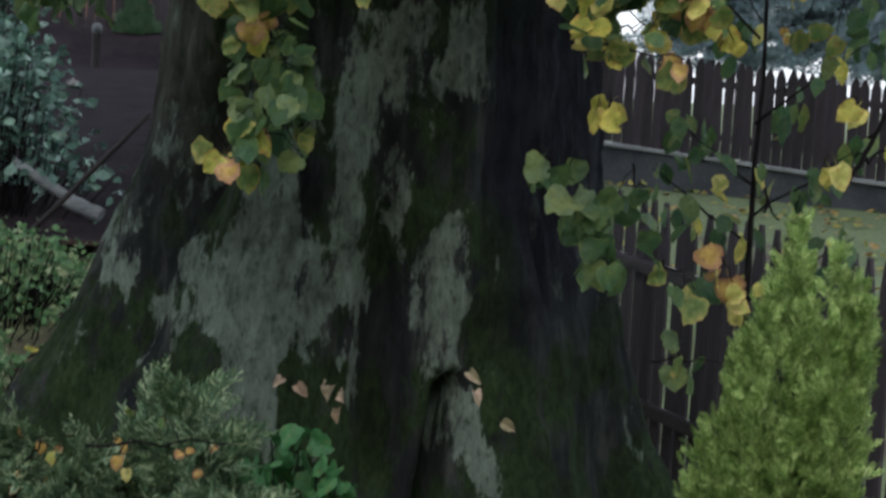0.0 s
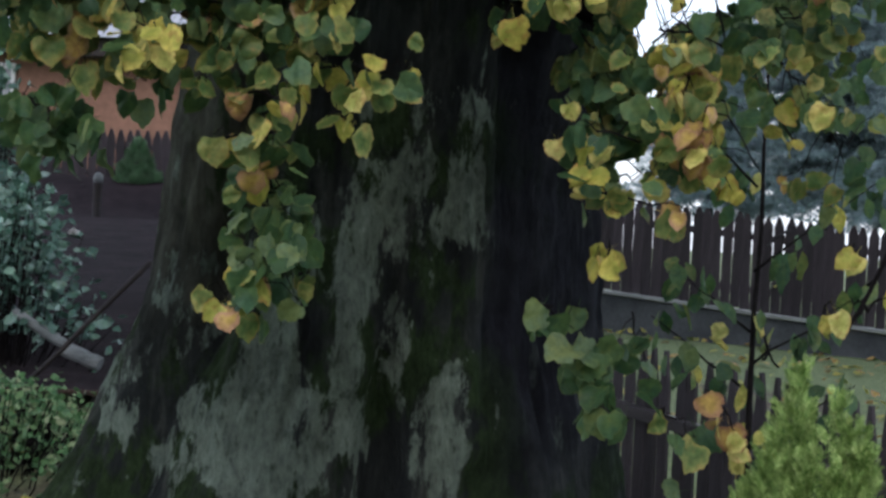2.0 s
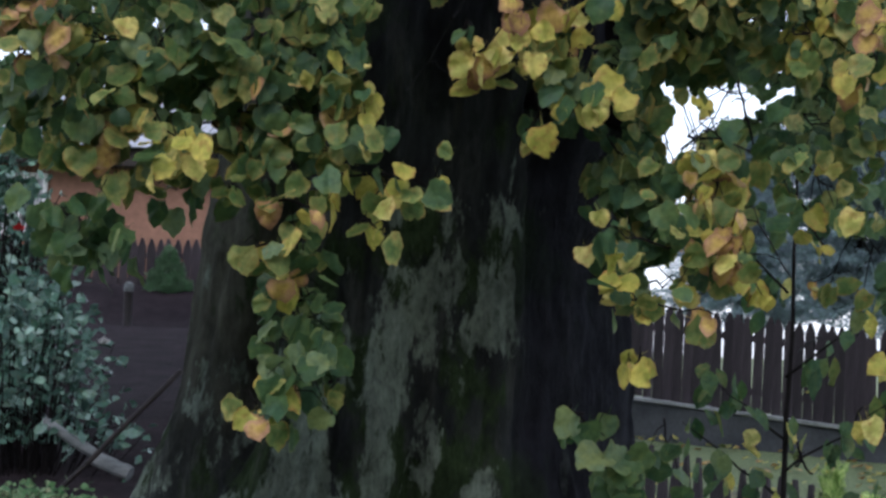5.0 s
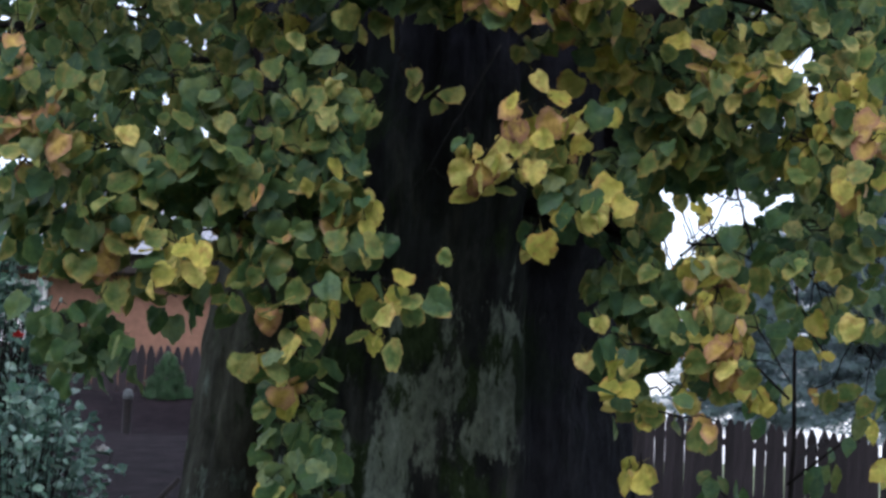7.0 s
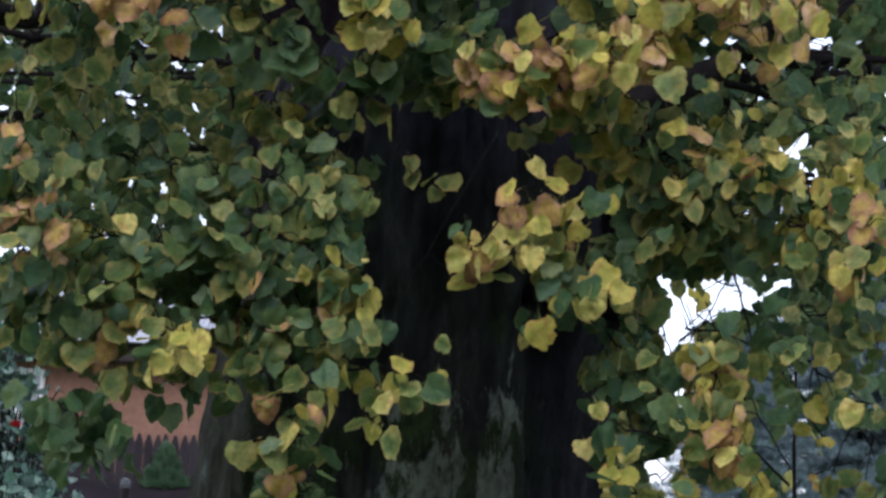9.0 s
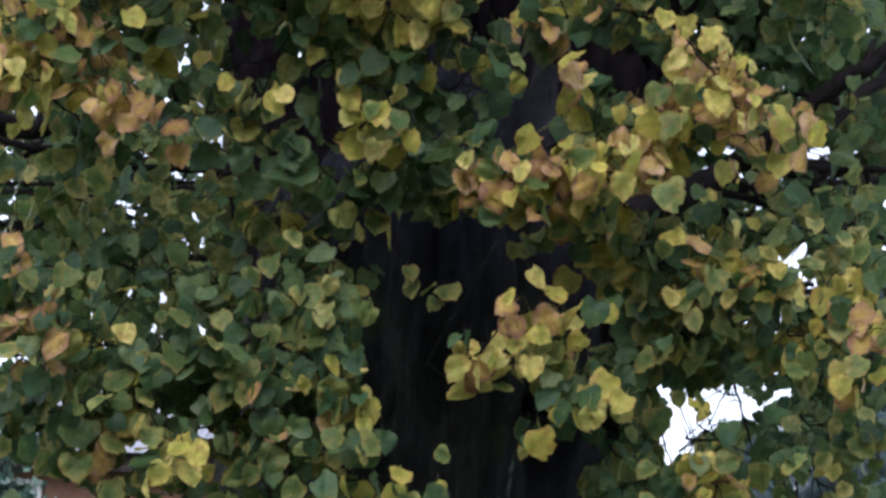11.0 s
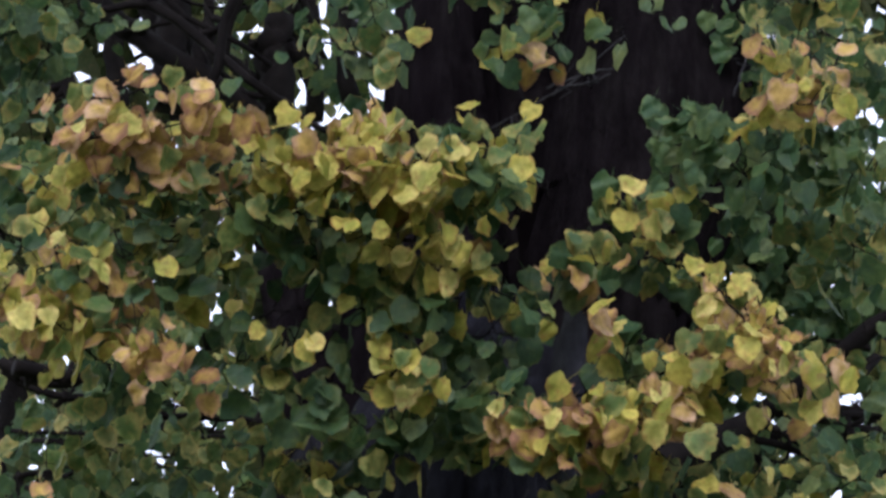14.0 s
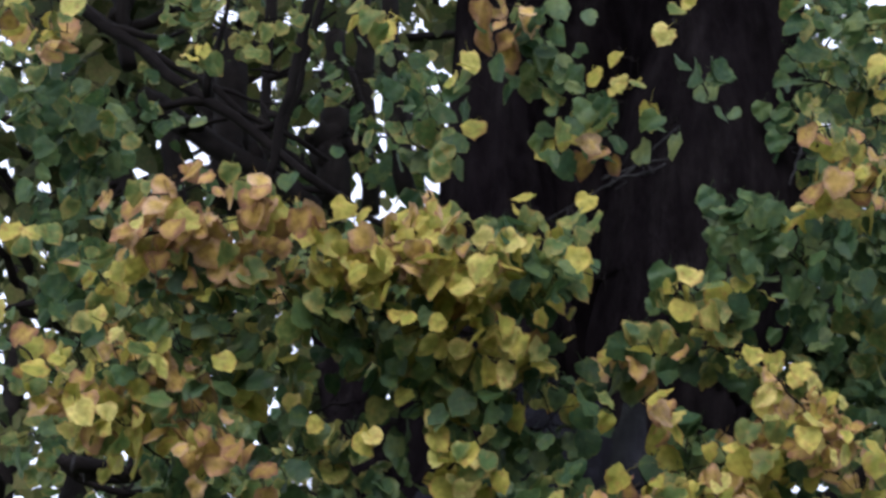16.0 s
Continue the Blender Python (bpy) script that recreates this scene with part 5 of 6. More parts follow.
spray((-0.273, 5.000, 2.867), (0.019, 4.950, 2.898), 0.100, 26, 'gggo', deep=0.20)
spray((-0.464, 4.604, 3.269), (-0.045, 4.554, 3.235), 0.105, 48, 'yogyg', size=0.064, deep=0.20)
spray((-0.864, 4.503, 3.193), (-0.451, 4.454, 3.244), 0.077, 37, 'yybog', size=0.064, deep=0.20)
spray((-0.043, 4.604, 3.193), (0.008, 4.555, 3.323), 0.039, 10, 'oyg', size=0.064, deep=0.20)
spray((-0.261, 4.354, 3.228), (0.031, 4.304, 3.174), 0.075, 29, 'oygo', size=0.064, deep=0.20)
spray((-0.561, 4.403, 3.139), (-0.286, 4.353, 3.031), 0.075, 29, 'goyg', size=0.064, deep=0.20)
spray((0.336, 4.800, 2.386), (0.580, 4.750, 2.306), 0.062, 40, 'ggo')
spray((0.300, 4.900, 2.045), (0.442, 4.850, 1.853), 0.056, 36, 'gggo')
spray((0.312, 5.000, 2.606), (0.473, 4.950, 2.356), 0.071, 26, 'ggo')
spray((0.371, 6.804, 3.829), (1.330, 6.755, 3.778), 0.155, 80, 'gggg', size=0.080, deep=0.20)
spray((0.488, 6.800, 3.549), (1.022, 6.749, 3.489), 0.117, 50, 'gggg', size=0.080, deep=0.20)
spray((1.026, 6.801, 3.604), (1.337, 6.751, 3.640), 0.117, 36, 'gggg', size=0.080, deep=0.20)
spray((0.564, 6.606, 4.283), (1.017, 6.555, 4.311), 0.113, 40, 'gggo', size=0.080, deep=0.20)
spray((0.497, 6.707, 3.929), (1.207, 6.658, 3.868), 0.115, 50, 'gggg', size=0.080, deep=0.20)
spray((-0.913, 4.300, 0.690), (-0.830, 4.250, 0.754), 0.074, 7, 'bbyo', size=0.036)
spray((-0.756, 4.250, 0.758), (-0.419, 4.200, 0.786), 0.061, 8, 'bbob', size=0.030)
spray((-0.593, 4.254, 3.195), (-0.277, 4.204, 3.171), 0.061, 21, 'yyb', size=0.062)
spray((-1.068, 4.255, 3.238), (-0.721, 4.205, 3.283), 0.043, 16, 'bby', size=0.062)
spray((-0.040, 4.450, 2.624), (0.267, 4.400, 2.656), 0.044, 18, 'yyb', size=0.062)
spray((0.316, 4.450, 2.791), (0.571, 4.400, 2.893), 0.057, 26, 'yyb', size=0.060)
spray((0.383, 4.900, 2.426), (0.632, 4.850, 2.379), 0.056, 30, 'ggo')
spray((0.402, 4.900, 2.309), (0.646, 4.850, 2.327), 0.056, 26, 'ggo')
spray((-0.671, 4.304, 3.225), (-0.221, 4.254, 3.204), 0.061, 32, 'yyyb', size=0.062)
spray((-1.079, 4.354, 3.218), (-0.832, 4.304, 3.234), 0.050, 16, 'bbyo', size=0.062)
spray((-0.319, 4.400, 2.740), (-0.214, 4.350, 2.745), 0.038, 8, 'yyo', size=0.060)
spray((0.574, 5.605, 4.219), (0.766, 5.554, 3.953), 0.080, 40, 'gggo')
spray((0.694, 5.605, 4.571), (0.907, 5.555, 4.506), 0.080, 24, 'gggo')
spray((0.705, 5.606, 3.827), (0.995, 5.555, 3.635), 0.096, 36, 'ggo')
spray((-1.621, 6.400, 2.661), (-0.990, 6.350, 2.543), 0.110, 44, 'ggo', size=0.080, deep=0.20)
spray((0.936, 6.606, 4.849), (1.237, 6.554, 4.299), 0.113, 60, 'gggo', size=0.080, deep=0.20)
spray((0.436, 6.200, 2.391), (0.524, 6.150, 2.246), 0.053, 14, 'gg', size=0.070)
spray((0.652, 6.200, 2.291), (0.754, 6.150, 2.184), 0.053, 12, 'go', size=0.070)
spray((1.498, 9.000, 1.895), (1.653, 8.950, 1.953), 0.072, 14, 'bbo', size=0.060)
spray((-0.538, 4.285, 3.262), (-0.193, 4.234, 3.198), 0.055, 27, 'yyyb', size=0.064)
spray((-0.230, 4.404, 3.261), (0.038, 4.354, 3.207), 0.057, 19, 'ygoy', size=0.064)
spray((-1.139, 4.257, 3.342), (-0.733, 4.206, 3.386), 0.036, 16, 'bbbo', size=0.064)
spray((-1.288, 9.015, 5.943), (-0.966, 8.962, 5.335), 0.077, 26, 'ggo', size=0.110)
spray((0.360, 4.900, 2.097), (0.411, 4.850, 1.831), 0.042, 34, 'gggo', size=0.070)
spray((0.352, 4.900, 1.830), (0.411, 4.850, 1.693), 0.035, 16, 'gggo', size=0.070)
spray((0.347, 4.900, 2.222), (0.417, 4.850, 2.123), 0.056, 20, 'ggo', size=0.070)
spray((0.673, 5.505, 4.363), (0.875, 5.454, 4.151), 0.094, 40, 'gggo')
spray((-1.370, 4.351, 3.020), (-1.095, 4.301, 2.817), 0.075, 24, 'yybb', size=0.062)
spray((-0.311, 4.404, 3.202), (-0.069, 4.354, 3.135), 0.063, 16, 'yyg', size=0.064)
spray((-1.527, 8.614, 5.627), (-1.321, 8.562, 5.109), 0.098, 26, 'ggo', size=0.110)
spray((-1.039, 8.613, 5.725), (-0.735, 8.561, 5.120), 0.111, 24, 'ggo', size=0.110)
spray((-0.048, 4.500, 2.230), (0.128, 4.450, 2.386), 0.049, 20, 'yyyob', size=0.062)
spray((0.083, 4.600, 2.289), (0.242, 4.550, 2.181), 0.059, 20, 'gyog', size=0.062)
spray((0.495, 4.600, 2.034), (0.572, 4.550, 1.799), 0.040, 20, 'yyobb', size=0.060)
spray((0.549, 4.600, 1.866), (0.641, 4.550, 1.711), 0.035, 12, 'yobb', size=0.058)
spray((0.408, 4.400, 2.990), (0.560, 4.350, 2.779), 0.040, 16, 'yybb', size=0.058)



def crown():
    """The upper crown, out of view and spread over the camera, added to shade the place."""
    rng = random.Random(5)
    pile = Pile(PLAIN_LEAF, LEAF_MATERIALS)
    while len(pile.verts) < 7500:
        p = Vector((rng.gauss(0, 0.6), rng.gauss(0, 0.6), rng.gauss(0, 0.6)))
        if p.length > 1 or p.length < 0.35:
            continue
        q = Vector((7.5 * p.x, 4.5 + 7.5 * p.y, 9.0 + 4.2 * p.z))
        if noise.noise(q * 0.9) < -0.2 or q.z < max(6.0 + 1.1 * max(0, 4 - q.y), 1.9 + 0.57 * q.y):
            continue
        pile.add(hang(q, rng, 90, 60), rng.uniform(0.12, 0.22), rng.choice((0, 0, 0, 1, 1, 2)), rng)
    on_tree("crown", pile.mesh("crown"), label="dense unseen upper crown of green and yellow leaves, added for shade", kind="stuff")


crown()

# ---- fences, wall, road ----
def picket_mesh(name, w, t, h, tip):
    bm = bmesh.new()
    for x, z in ((-w / 2, 0), (w / 2, 0), (w / 2, h - tip), (w * 0.13, h), (-w * 0.13, h), (-w / 2, h - tip)):
        bm.verts.new((x, -t / 2, z))
    face = bm.faces.new(bm.verts[:])
    ext = bmesh.ops.extrude_face_region(bm, geom=[face])
    bmesh.ops.translate(bm, vec=(0, t, 0), verts=[e for e in ext["geom"] if isinstance(e, bmesh.types.BMVert)])
    bmesh.ops.recalc_face_normals(bm, faces=bm.faces)
    return from_bm(name, bm, FENCE)


def picket_fence(label, a, b, pitch, w, h, tip, rails, rng, back=1):
    """A picket fence from a to b (at the feet of the pickets), with rails behind and posts."""
    a, b = Vector(a), Vector(b)
    d = b - a
    flat = math.degrees(math.atan2(d.y, d.x))
    fence = thing("picket_fence", label, "fence", at=a)
    me = picket_mesh("picket", w, 0.018, h, tip)
    n = int(d.length / pitch)
    for i in range(n):
        ob = part("picket", me, fence)
        s = i / n
        ob.matrix_local = Matrix.Translation(d * s + Vector((0, 0, rng.uniform(-0.012, 0.012)))) @ pose(0, 0, 0, 0, rng.gauss(0, 0.8), flat) @ Matrix.Diagonal((rng.uniform(0.93, 1.05), 1, 1, 1))
    side = Vector((-d.y, d.x, 0)).normalized() * 0.035 * back
    rise = -math.degrees(math.atan2(d.z, Vector((d.x, d.y)).length))
    for z in rails:
        ob = part("rail", from_bm("rail", box(d.length, 0.04, 0.07, 0.008), RAIL), fence)
        ob.matrix_local = Matrix.Translation(d / 2 + side + Vector((0, 0, z))) @ pose(0, 0, 0, 0, rise, flat)
    post = from_bm("post", box(0.09, 0.09, h + 0.15, 0.008), FENCE)
    for k in range(int(d.length / 2.2) + 1):
        ob = part("post", post, fence)
        ob.matrix_local = Matrix.Translation(d * min(1, (0.35 + k * 2.2) / d.length) + side * 2.8 * back + Vector((0, 0, h / 2 - 0.2))) @ pose(0, 0, 0, 0, 0, flat)
    return fence


rng = random.Random(11)
picket_fence("dark brown picket fence with tapered pickets behind the trunk", (0.563, 11.2, -0.344), (2.33, 7.6, -0.585), 0.115, 0.088, 1.44, 0.21, (0.37, 1.09), rng, -1)
picket_fence("dark stained picket fence standing on a low concrete wall", (0.2, 20.64, 1.14), (5.6, 18.05, 0.69), 0.102, 0.096, 0.94, 0.09, (0.2, 0.72), rng)
picket_fence("dark picket fence in front of the terracotta house", (-6.2, 22.4, 1.84), (-2.2, 21.9, 1.86), 0.102, 0.094, 0.62, 0.1, (0.14, 0.44), rng)


def along(name, a, b, sx, sz, material, label, category, kind="", bevel=0.008):
    """A beam, board or wall from a to b, whose top edge runs through both."""
    a, b = Vector(a), Vector(b)
    d = b - a
    bm = box(d.length, sx, sz, bevel)
    bmesh.ops.subdivide_edges(bm, edges=bm.edges[:], cuts=3)
    for v in bm.verts:
        v.co += Vector([noise.noise(v.co * 4 + Vector((k * 9, 0, 0))) * min(sx, sz) * 0.06 for k in range(3)])
    ob = new(name, from_bm(name, bm, material))
    ob.matrix_world = Matrix.Translation((a + b) / 2 - Vector((0, 0, sz / 2))) @ pose(0, 0, 0, 0, -math.degrees(math.atan2(d.z, Vector((d.x, d.y)).length)), math.degrees(math.atan2(d.y, d.x)))
    return tagged(ob, label, category, kind=kind)


along("garden_wall", (0.2, 20.64, 1.095), (5.6, 18.05, 0.645), 0.22, 0.75, CONCRETE, "low dark concrete wall under the picket fence", "wall", "structure")
along("wall_cap", (0.2, 20.60, 1.14), (5.6, 18.01, 0.69), 0.28, 0.026, STONE_CAP, "pale weathered capstone along the low wall", "capstone", "structure", 0.006)


def road():
    """The sloping drive beyond the trunk's left flank."""
    verts, faces = [], []
    rows = 60
    for j in range(rows + 1):
        y = 8.6 + 14.4 * j / rows
        left = line(y, [(8.6, -2.6), (12, -3.3), (17, -6.5), (21, -9.0)])
        right = line(y, [(8.6, -0.6), (13, -0.6), (21, -1.5)])
        for i in range(13):
            x = left + (right - left) * i / 12
            verts.append((x, y, ground_z(x, y) + 0.10 + 0.006 * noise.noise(Vector((x * 3, y * 3, 0)))))
    for j in range(rows):
        for i in range(12):
            k = j * 13 + i
            faces.append((k, k + 1, k + 14, k + 13))
    tagged(new("road", mesh_of("road", verts, faces, ASPHALT, smooth=True)), "dark purplish asphalt drive sloping up to the house", "road", kind="structure")


road()
along("kerb", (-9.0, 20.1, 1.48), (-1.2, 20.1, 1.48), 0.18, 0.3, CONCRETE, "dark concrete kerb at the top of the drive", "kerb", "structure")


def bollard(at):
    ob = thing("bollard", "short dark iron bollard with a pale cap beside the drive", "bollard", at=at)
    v, f = tube([(0, 0, z) for z in (-0.1, 0.0, 0.02, 0.36, 0.38)], [0.055, 0.055, 0.045, 0.045, 0.05], 16)
    part("shaft", mesh_of("shaft", v, f, IRON, smooth=True), ob)
    v, f = tube([(0, 0, z) for z in (0.38, 0.42, 0.46, 0.48)], [0.05, 0.052, 0.044, 0.016], 16)
    part("cap", mesh_of("cap", v, f, LOG, smooth=True), ob, "pale rounded cap")


bollard((-3.50, 19.5, 1.46))
v, f = tube(bent((-1.86, 8.7, 0.78), (-1.32, 8.75, 1.37), 6, 0, 0.003, 3), [0.012] * 7, 10)
tagged(new("iron_bar", mesh_of("iron_bar", v, f, IRON, smooth=True)), "slanting thin dark iron bar beside the drive", "bar")
for a, b, r, s in (((-1.98, 9.05, 1.10), (-1.72, 8.95, 0.97), 0.024, 1), ((-1.71, 8.9, 0.955), (-1.54, 8.85, 0.895), 0.034, 2)):
    v, f = tube(bent(a, b, 6, 0, 0.004, s), [r, r * 1.05, r, r * 0.97, r, r * 1.04, r * 0.95], 14, 0.1, s)
    tagged(new("weathered_log", mesh_of("weathered_log", v, f, LOG)), "short grey weathered log lying beside the iron bar", "log", "logs by the drive")
along("edging_board", (-2.4, 8.05, 0.86), (-1.2, 7.95, 0.86), 0.03, 0.02, BOARD, "brown wooden edging board round the planting bed", "edging")


# ---- house beyond the drive ----
def house():
    h = thing("house", "low house with terracotta walls and dark eaves under a grey roof", "house", at=(-5.6, 30.5, 1.4))
    wall = part("wall", from_bm("wall", box(7.5, 5, 2.5, 0.01), RENDER_WALL), h, "terracotta plaster wall")
    wall.location = (0.4, 2.5, 1.25)
    eave = part("eave", from_bm("eave", box(8.4, 6.0, 0.28, 0.02), DARK_TRIM), h, "dark wooden eaves")
    eave.location = (0.4, 2.5, 2.62)
    bm = bmesh.new()
    for x, y, z in ((-4.3, -0.7, 0), (4.7, -0.7, 0), (4.7, 5.6, 0), (-4.3, 5.6, 0), (-3.0, 2.5, 1.5), (3.4, 2.5, 1.5)):
        bm.verts.new((x, y, z))
    bm.verts.ensure_lookup_table()
    for q in ((0, 1, 5, 4), (1, 2, 5), (2, 3, 4, 5), (3, 0, 4), (3, 2, 1, 0)):
        bm.faces.new([bm.verts[i] for i in q])
    bmesh.ops.recalc_face_normals(bm, faces=bm.faces)
    roof = part("roof", from_bm("roof", bm, ROOF), h, "pale wetted grey roof")
    roof.location = (0, 0, 2.765)
    for x in (-1.62, 2.9):
        w = part("window", from_bm("window", box(0.8, 0.1, 1.0, 0.01), WHITE), h, "white-framed window")
        w.location = (x, -0.02, 1.85)
        for dx in (-0.19, 0.19):
            pane = part("pane", from_bm("pane", box(0.3, 0.02, 0.82, 0.003), ROOF), w)
            pane.location = (dx, -0.045, 0)


house()
# unseen wall added behind the camera; it cuts off the low sky light
bm = box(26, 0.3, 6.0)
back_wall = new("wall_south", from_bm("wall_south", bm, RENDER_WALL))
back_wall.location = (0, -4.5, 2.8)
tagged(back_wall, "plain unseen wall added behind the camera to block low sky light", "wall", kind="structure")


# ---- plants ----
def conifer_cone(label, at, height, radius, material, n, seed, size, category="conifer", name="dwarf_conifer", taper=0.62, lean=0.0):
    """A dense cone-shaped conifer of many small fronds on a stem."""
    rng = random.Random(seed)
    ob = thing(name, label, category, at=at)
    v, f = tube([(0, 0, -0.1), (lean * height * 0.5, 0, height * 0.5), (lean * height * 0.8, 0, height * 0.8)], [radius * 0.10, radius * 0.05, 0.004], 8)
    part("stem", mesh_of("stem", v, f, TWIG), ob)
    pile = Pile(FROND, [material])
    for _ in range(n // 34):
        s = 1 - math.sqrt(rng.random())
        a = rng.uniform(0, 2 * math.pi)
        lump = 1 + 0.32 * noise.noise(Vector((math.cos(a) * 2.4, math.sin(a) * 2.4, s * 8 + seed)))
        r = radius * lump * (1 - s) ** taper * rng.uniform(0.62, 1.08) * (0.55 + 0.45 * ease(s / 0.12))
        plume = Vector((r * math.cos(a), r * math.sin(a), height * (0.02 + 0.86 * s)))
        out = math.degrees(a) + 90
        for k in range(34):
            u = rng.random()
            w = radius * 0.105 * (1 - 0.75 * u)
            p = plume + Vector((rng.gauss(0, w) + 0.25 * u * r * math.cos(a) * 0.3, rng.gauss(0, w) + 0.25 * u * r * math.sin(a) * 0.3, height * 0.10 * u))
            p.x += lean * p.z
            pile.add(pose(*p) @ pose(0, 0, 0, 0, 0, out + rng.gauss(0, 45)) @ pose(0, 0, 0, rng.gauss(20, 16), rng.gauss(0, 20), 0), size * rng.uniform(0.55, 1.0), 0, rng)
    part("foliage", pile.mesh("foliage"), ob, kind="stuff")
    return ob


conifer_cone("bright green columnar thuja beside the trunk", (0.725, 4.6, 0.0), 1.38, 0.205, THUJA, 8600, 4, 0.066, "shrub", "thuja", taper=0.36, lean=0.13)
conifer_cone("small dark cone-shaped spruce in front of the fence", (-3.40, 21.3, 1.80), 0.60, 0.25, CONE, 4200, 6, 0.06, taper=0.85)


def juniper(at, width, depth, height, n, seed):
    rng = random.Random(seed)
    ob = thing("juniper", "low spreading grey-green juniper at the foot of the trunk", "shrub", at=at)
    stems = Pile([tube([(0, 0, 0), (0, 0, 0.5), (0, 0, 1)], [0.008, 0.006, 0.003], 5)], [TWIG])
    stems.shapes = [(np.array([tuple(p) for p in stems.shapes[0][0]]), stems.shapes[0][1])]
    pile = Pile(FEATHER, [JUNIPER])
    for i in range(n):
        a, s = rng.uniform(0, 2 * math.pi), math.sqrt(rng.random())
        x, y = s * width * math.cos(a), s * depth * math.sin(a)
        z = height * (1 - 0.55 * s * s) * rng.uniform(0.55, 1.05) * (0.75 + 0.5 * noise.noise(Vector((x * 4, y * 4, seed))))
        pile.add(pose(x, y, z, rng.gauss(35, 25), rng.gauss(0, 58), rng.uniform(-50, 50)), rng.uniform(0.08, 0.17), 0, rng)
        if i % 14 == 0:
            stems.add(Matrix.Translation((x * 0.2, y * 0.2, 0)) @ Vector((x * 0.8, y * 0.8, z)).to_track_quat("Z", "Y").to_matrix().to_4x4() @ Matrix.Diagonal((1, 1, Vector((x * 0.8, y * 0.8, z)).length, 1)), 1.0, 0, rng)
    part("stem", stems.mesh("stem"), ob, kind="stuff")
    part("foliage", pile.mesh("foliage"), ob, kind="stuff")


juniper((-0.62, 4.35, 0.0), 0.36, 0.28, 0.88, 2300, 3)
juniper((-1.0, 4.45, 0.0), 0.44, 0.3, 0.95, 2500, 8)


def low_plant(name, label, at, spread_x, spread_y, height, n, shapes, material, size, seed, category="plant"):
    """Leaves on thin upright stalks."""
    rng = random.Random(seed)
    ob = thing(name, label, category, at=at)
    pile = Pile(shapes, [material])
    v, f = [], []
    for i in range(n):
        x, y = rng.gauss(0, spread_x * 0.5), rng.gauss(0, spread_y * 0.5)
        z = height * rng.uniform(0.25, 1.0) * math.exp(-(x / spread_x) ** 2 * 0.5)
        pile.add(pose(x, y, z, rng.gauss(-55, 35), rng.gauss(0, 60), rng.gauss(0, 80)), size * rng.uniform(0.6, 1.3), 0, rng)
        if i % 6 == 0:
            v2, f2 = tube(bent((x * 0.5, y * 0.5, -0.05), (x, y, z), 3, 0, 0.02, seed + i), [0.004, 0.003, 0.003, 0.002], 4)
            f += [tuple(j + len(v) for j in g) for g in f2]
            v += v2
    part("stalk", mesh_of("stalk", v, f, TWIG), ob, kind="stuff")
    part("foliage", pile.mesh("foliage"), ob, kind="stuff")
    return ob


low_plant("ivy", "green ground ivy growing against the foot of the trunk", (-0.34, 4.62, 0.0), 0.27, 0.10, 0.74, 300, LINDEN, IVY, 0.055, 21)
low_plant("herb_bed", "low tangled green herbs behind the trunk's flank", (-1.72, 7.5, 0.50), 0.55, 0.45, 0.44, 2600, OVAL, HERB, 0.034, 22)
low_plant("herb_bed", "yellowing low herbs under the spreading root", (-1.72, 6.7, 0.22), 0.45, 0.35, 0.45, 1400, OVAL, HERB, 0.042, 23)
low_plant("rose_bush", "blue-green rose bush with pale glossy leaves", (-2.12, 9.3, 0.75), 0.42, 0.4, 1.02, 1100, OVAL, BLUE_GREEN, 0.062, 24, "bush")
low_plant("rose_bush", "taller blue-green bush beside the drive", (-2.58, 10.2, 0.9), 0.42, 0.4, 1.75, 1700, OVAL, BLUE_GREEN, 0.07, 25, "bush")


def rose_flower(at, material, label):
    rng = random.Random(7)
    pile = Pile([oval_shape(k, 0.5) for k in range(3)], [material])
    for k in range(14):
        pile.add(pose(*at, rng.uniform(120, 200), 0, k * 51), rng.uniform(0.02, 0.04), 0, rng)
    tagged(new("rose_flower", pile.mesh("rose_flower")), label, "flower", "rose flowers")


rose_flower((-2.138, 9.000, 1.967), RED, "small red rose flower on the bush")
rose_flower((-1.719, 9.000, 1.467), WHITE, "small white rose flower on the bush")


def spruce(at, height, radius, seed, label):
    """A spruce with drooping whorled boughs."""
    rng = random.Random(seed)
    ob = thing("spruce_tree", label, "tree", "spruces beyond the fence", at=at)
    v, f = tube([(0, 0, -0.3), (0, 0, height * 0.5), (0, 0, height)], [height * 0.022, height * 0.012, 0.01], 8)
    part("trunk", mesh_of("trunk", v, f, TWIG), ob)
    pile = Pile(NEEDLE, [SPRUCE])
    for k in range(int(height * 34)):
        s = k / (height * 34)
        a = k * 2.4 + rng.gauss(0, 0.2)
        l = radius * (1 - s) ** 0.8 * rng.uniform(0.75, 1.1)
        for i in range(8):
            u = (i + rng.random()) / 8
            p = (l * u * math.cos(a), l * u * math.sin(a), 2.15 + (height - 2.15) * s - 0.25 * l * u + 0.1 * l * u * u)
            for side in (-40, 40):
                pile.add(pose(*p, 0, 0, math.degrees(a) + side) @ pose(0, 0, 0, rng.gauss(0, 15), 95 + rng.gauss(0, 14), 0), radius * 0.2 * rng.uniform(0.8, 1.3) * (1.15 - u * 0.5), 0, rng)
    part("crown", pile.mesh("crown"), ob, kind="stuff")


spruce((3.42, 26.5, 0.0), 4.55, 1.35, 1, "slim blue-grey spruce beyond the fence")
spruce((5.2, 27.5, 0.0), 7.0, 2.2, 2, "tall hazy blue-grey spruce beyond the fence")
spruce((7.2, 27.0, 0.0), 8.0, 2.2, 3, "tall hazy blue-grey spruce beyond the fence")


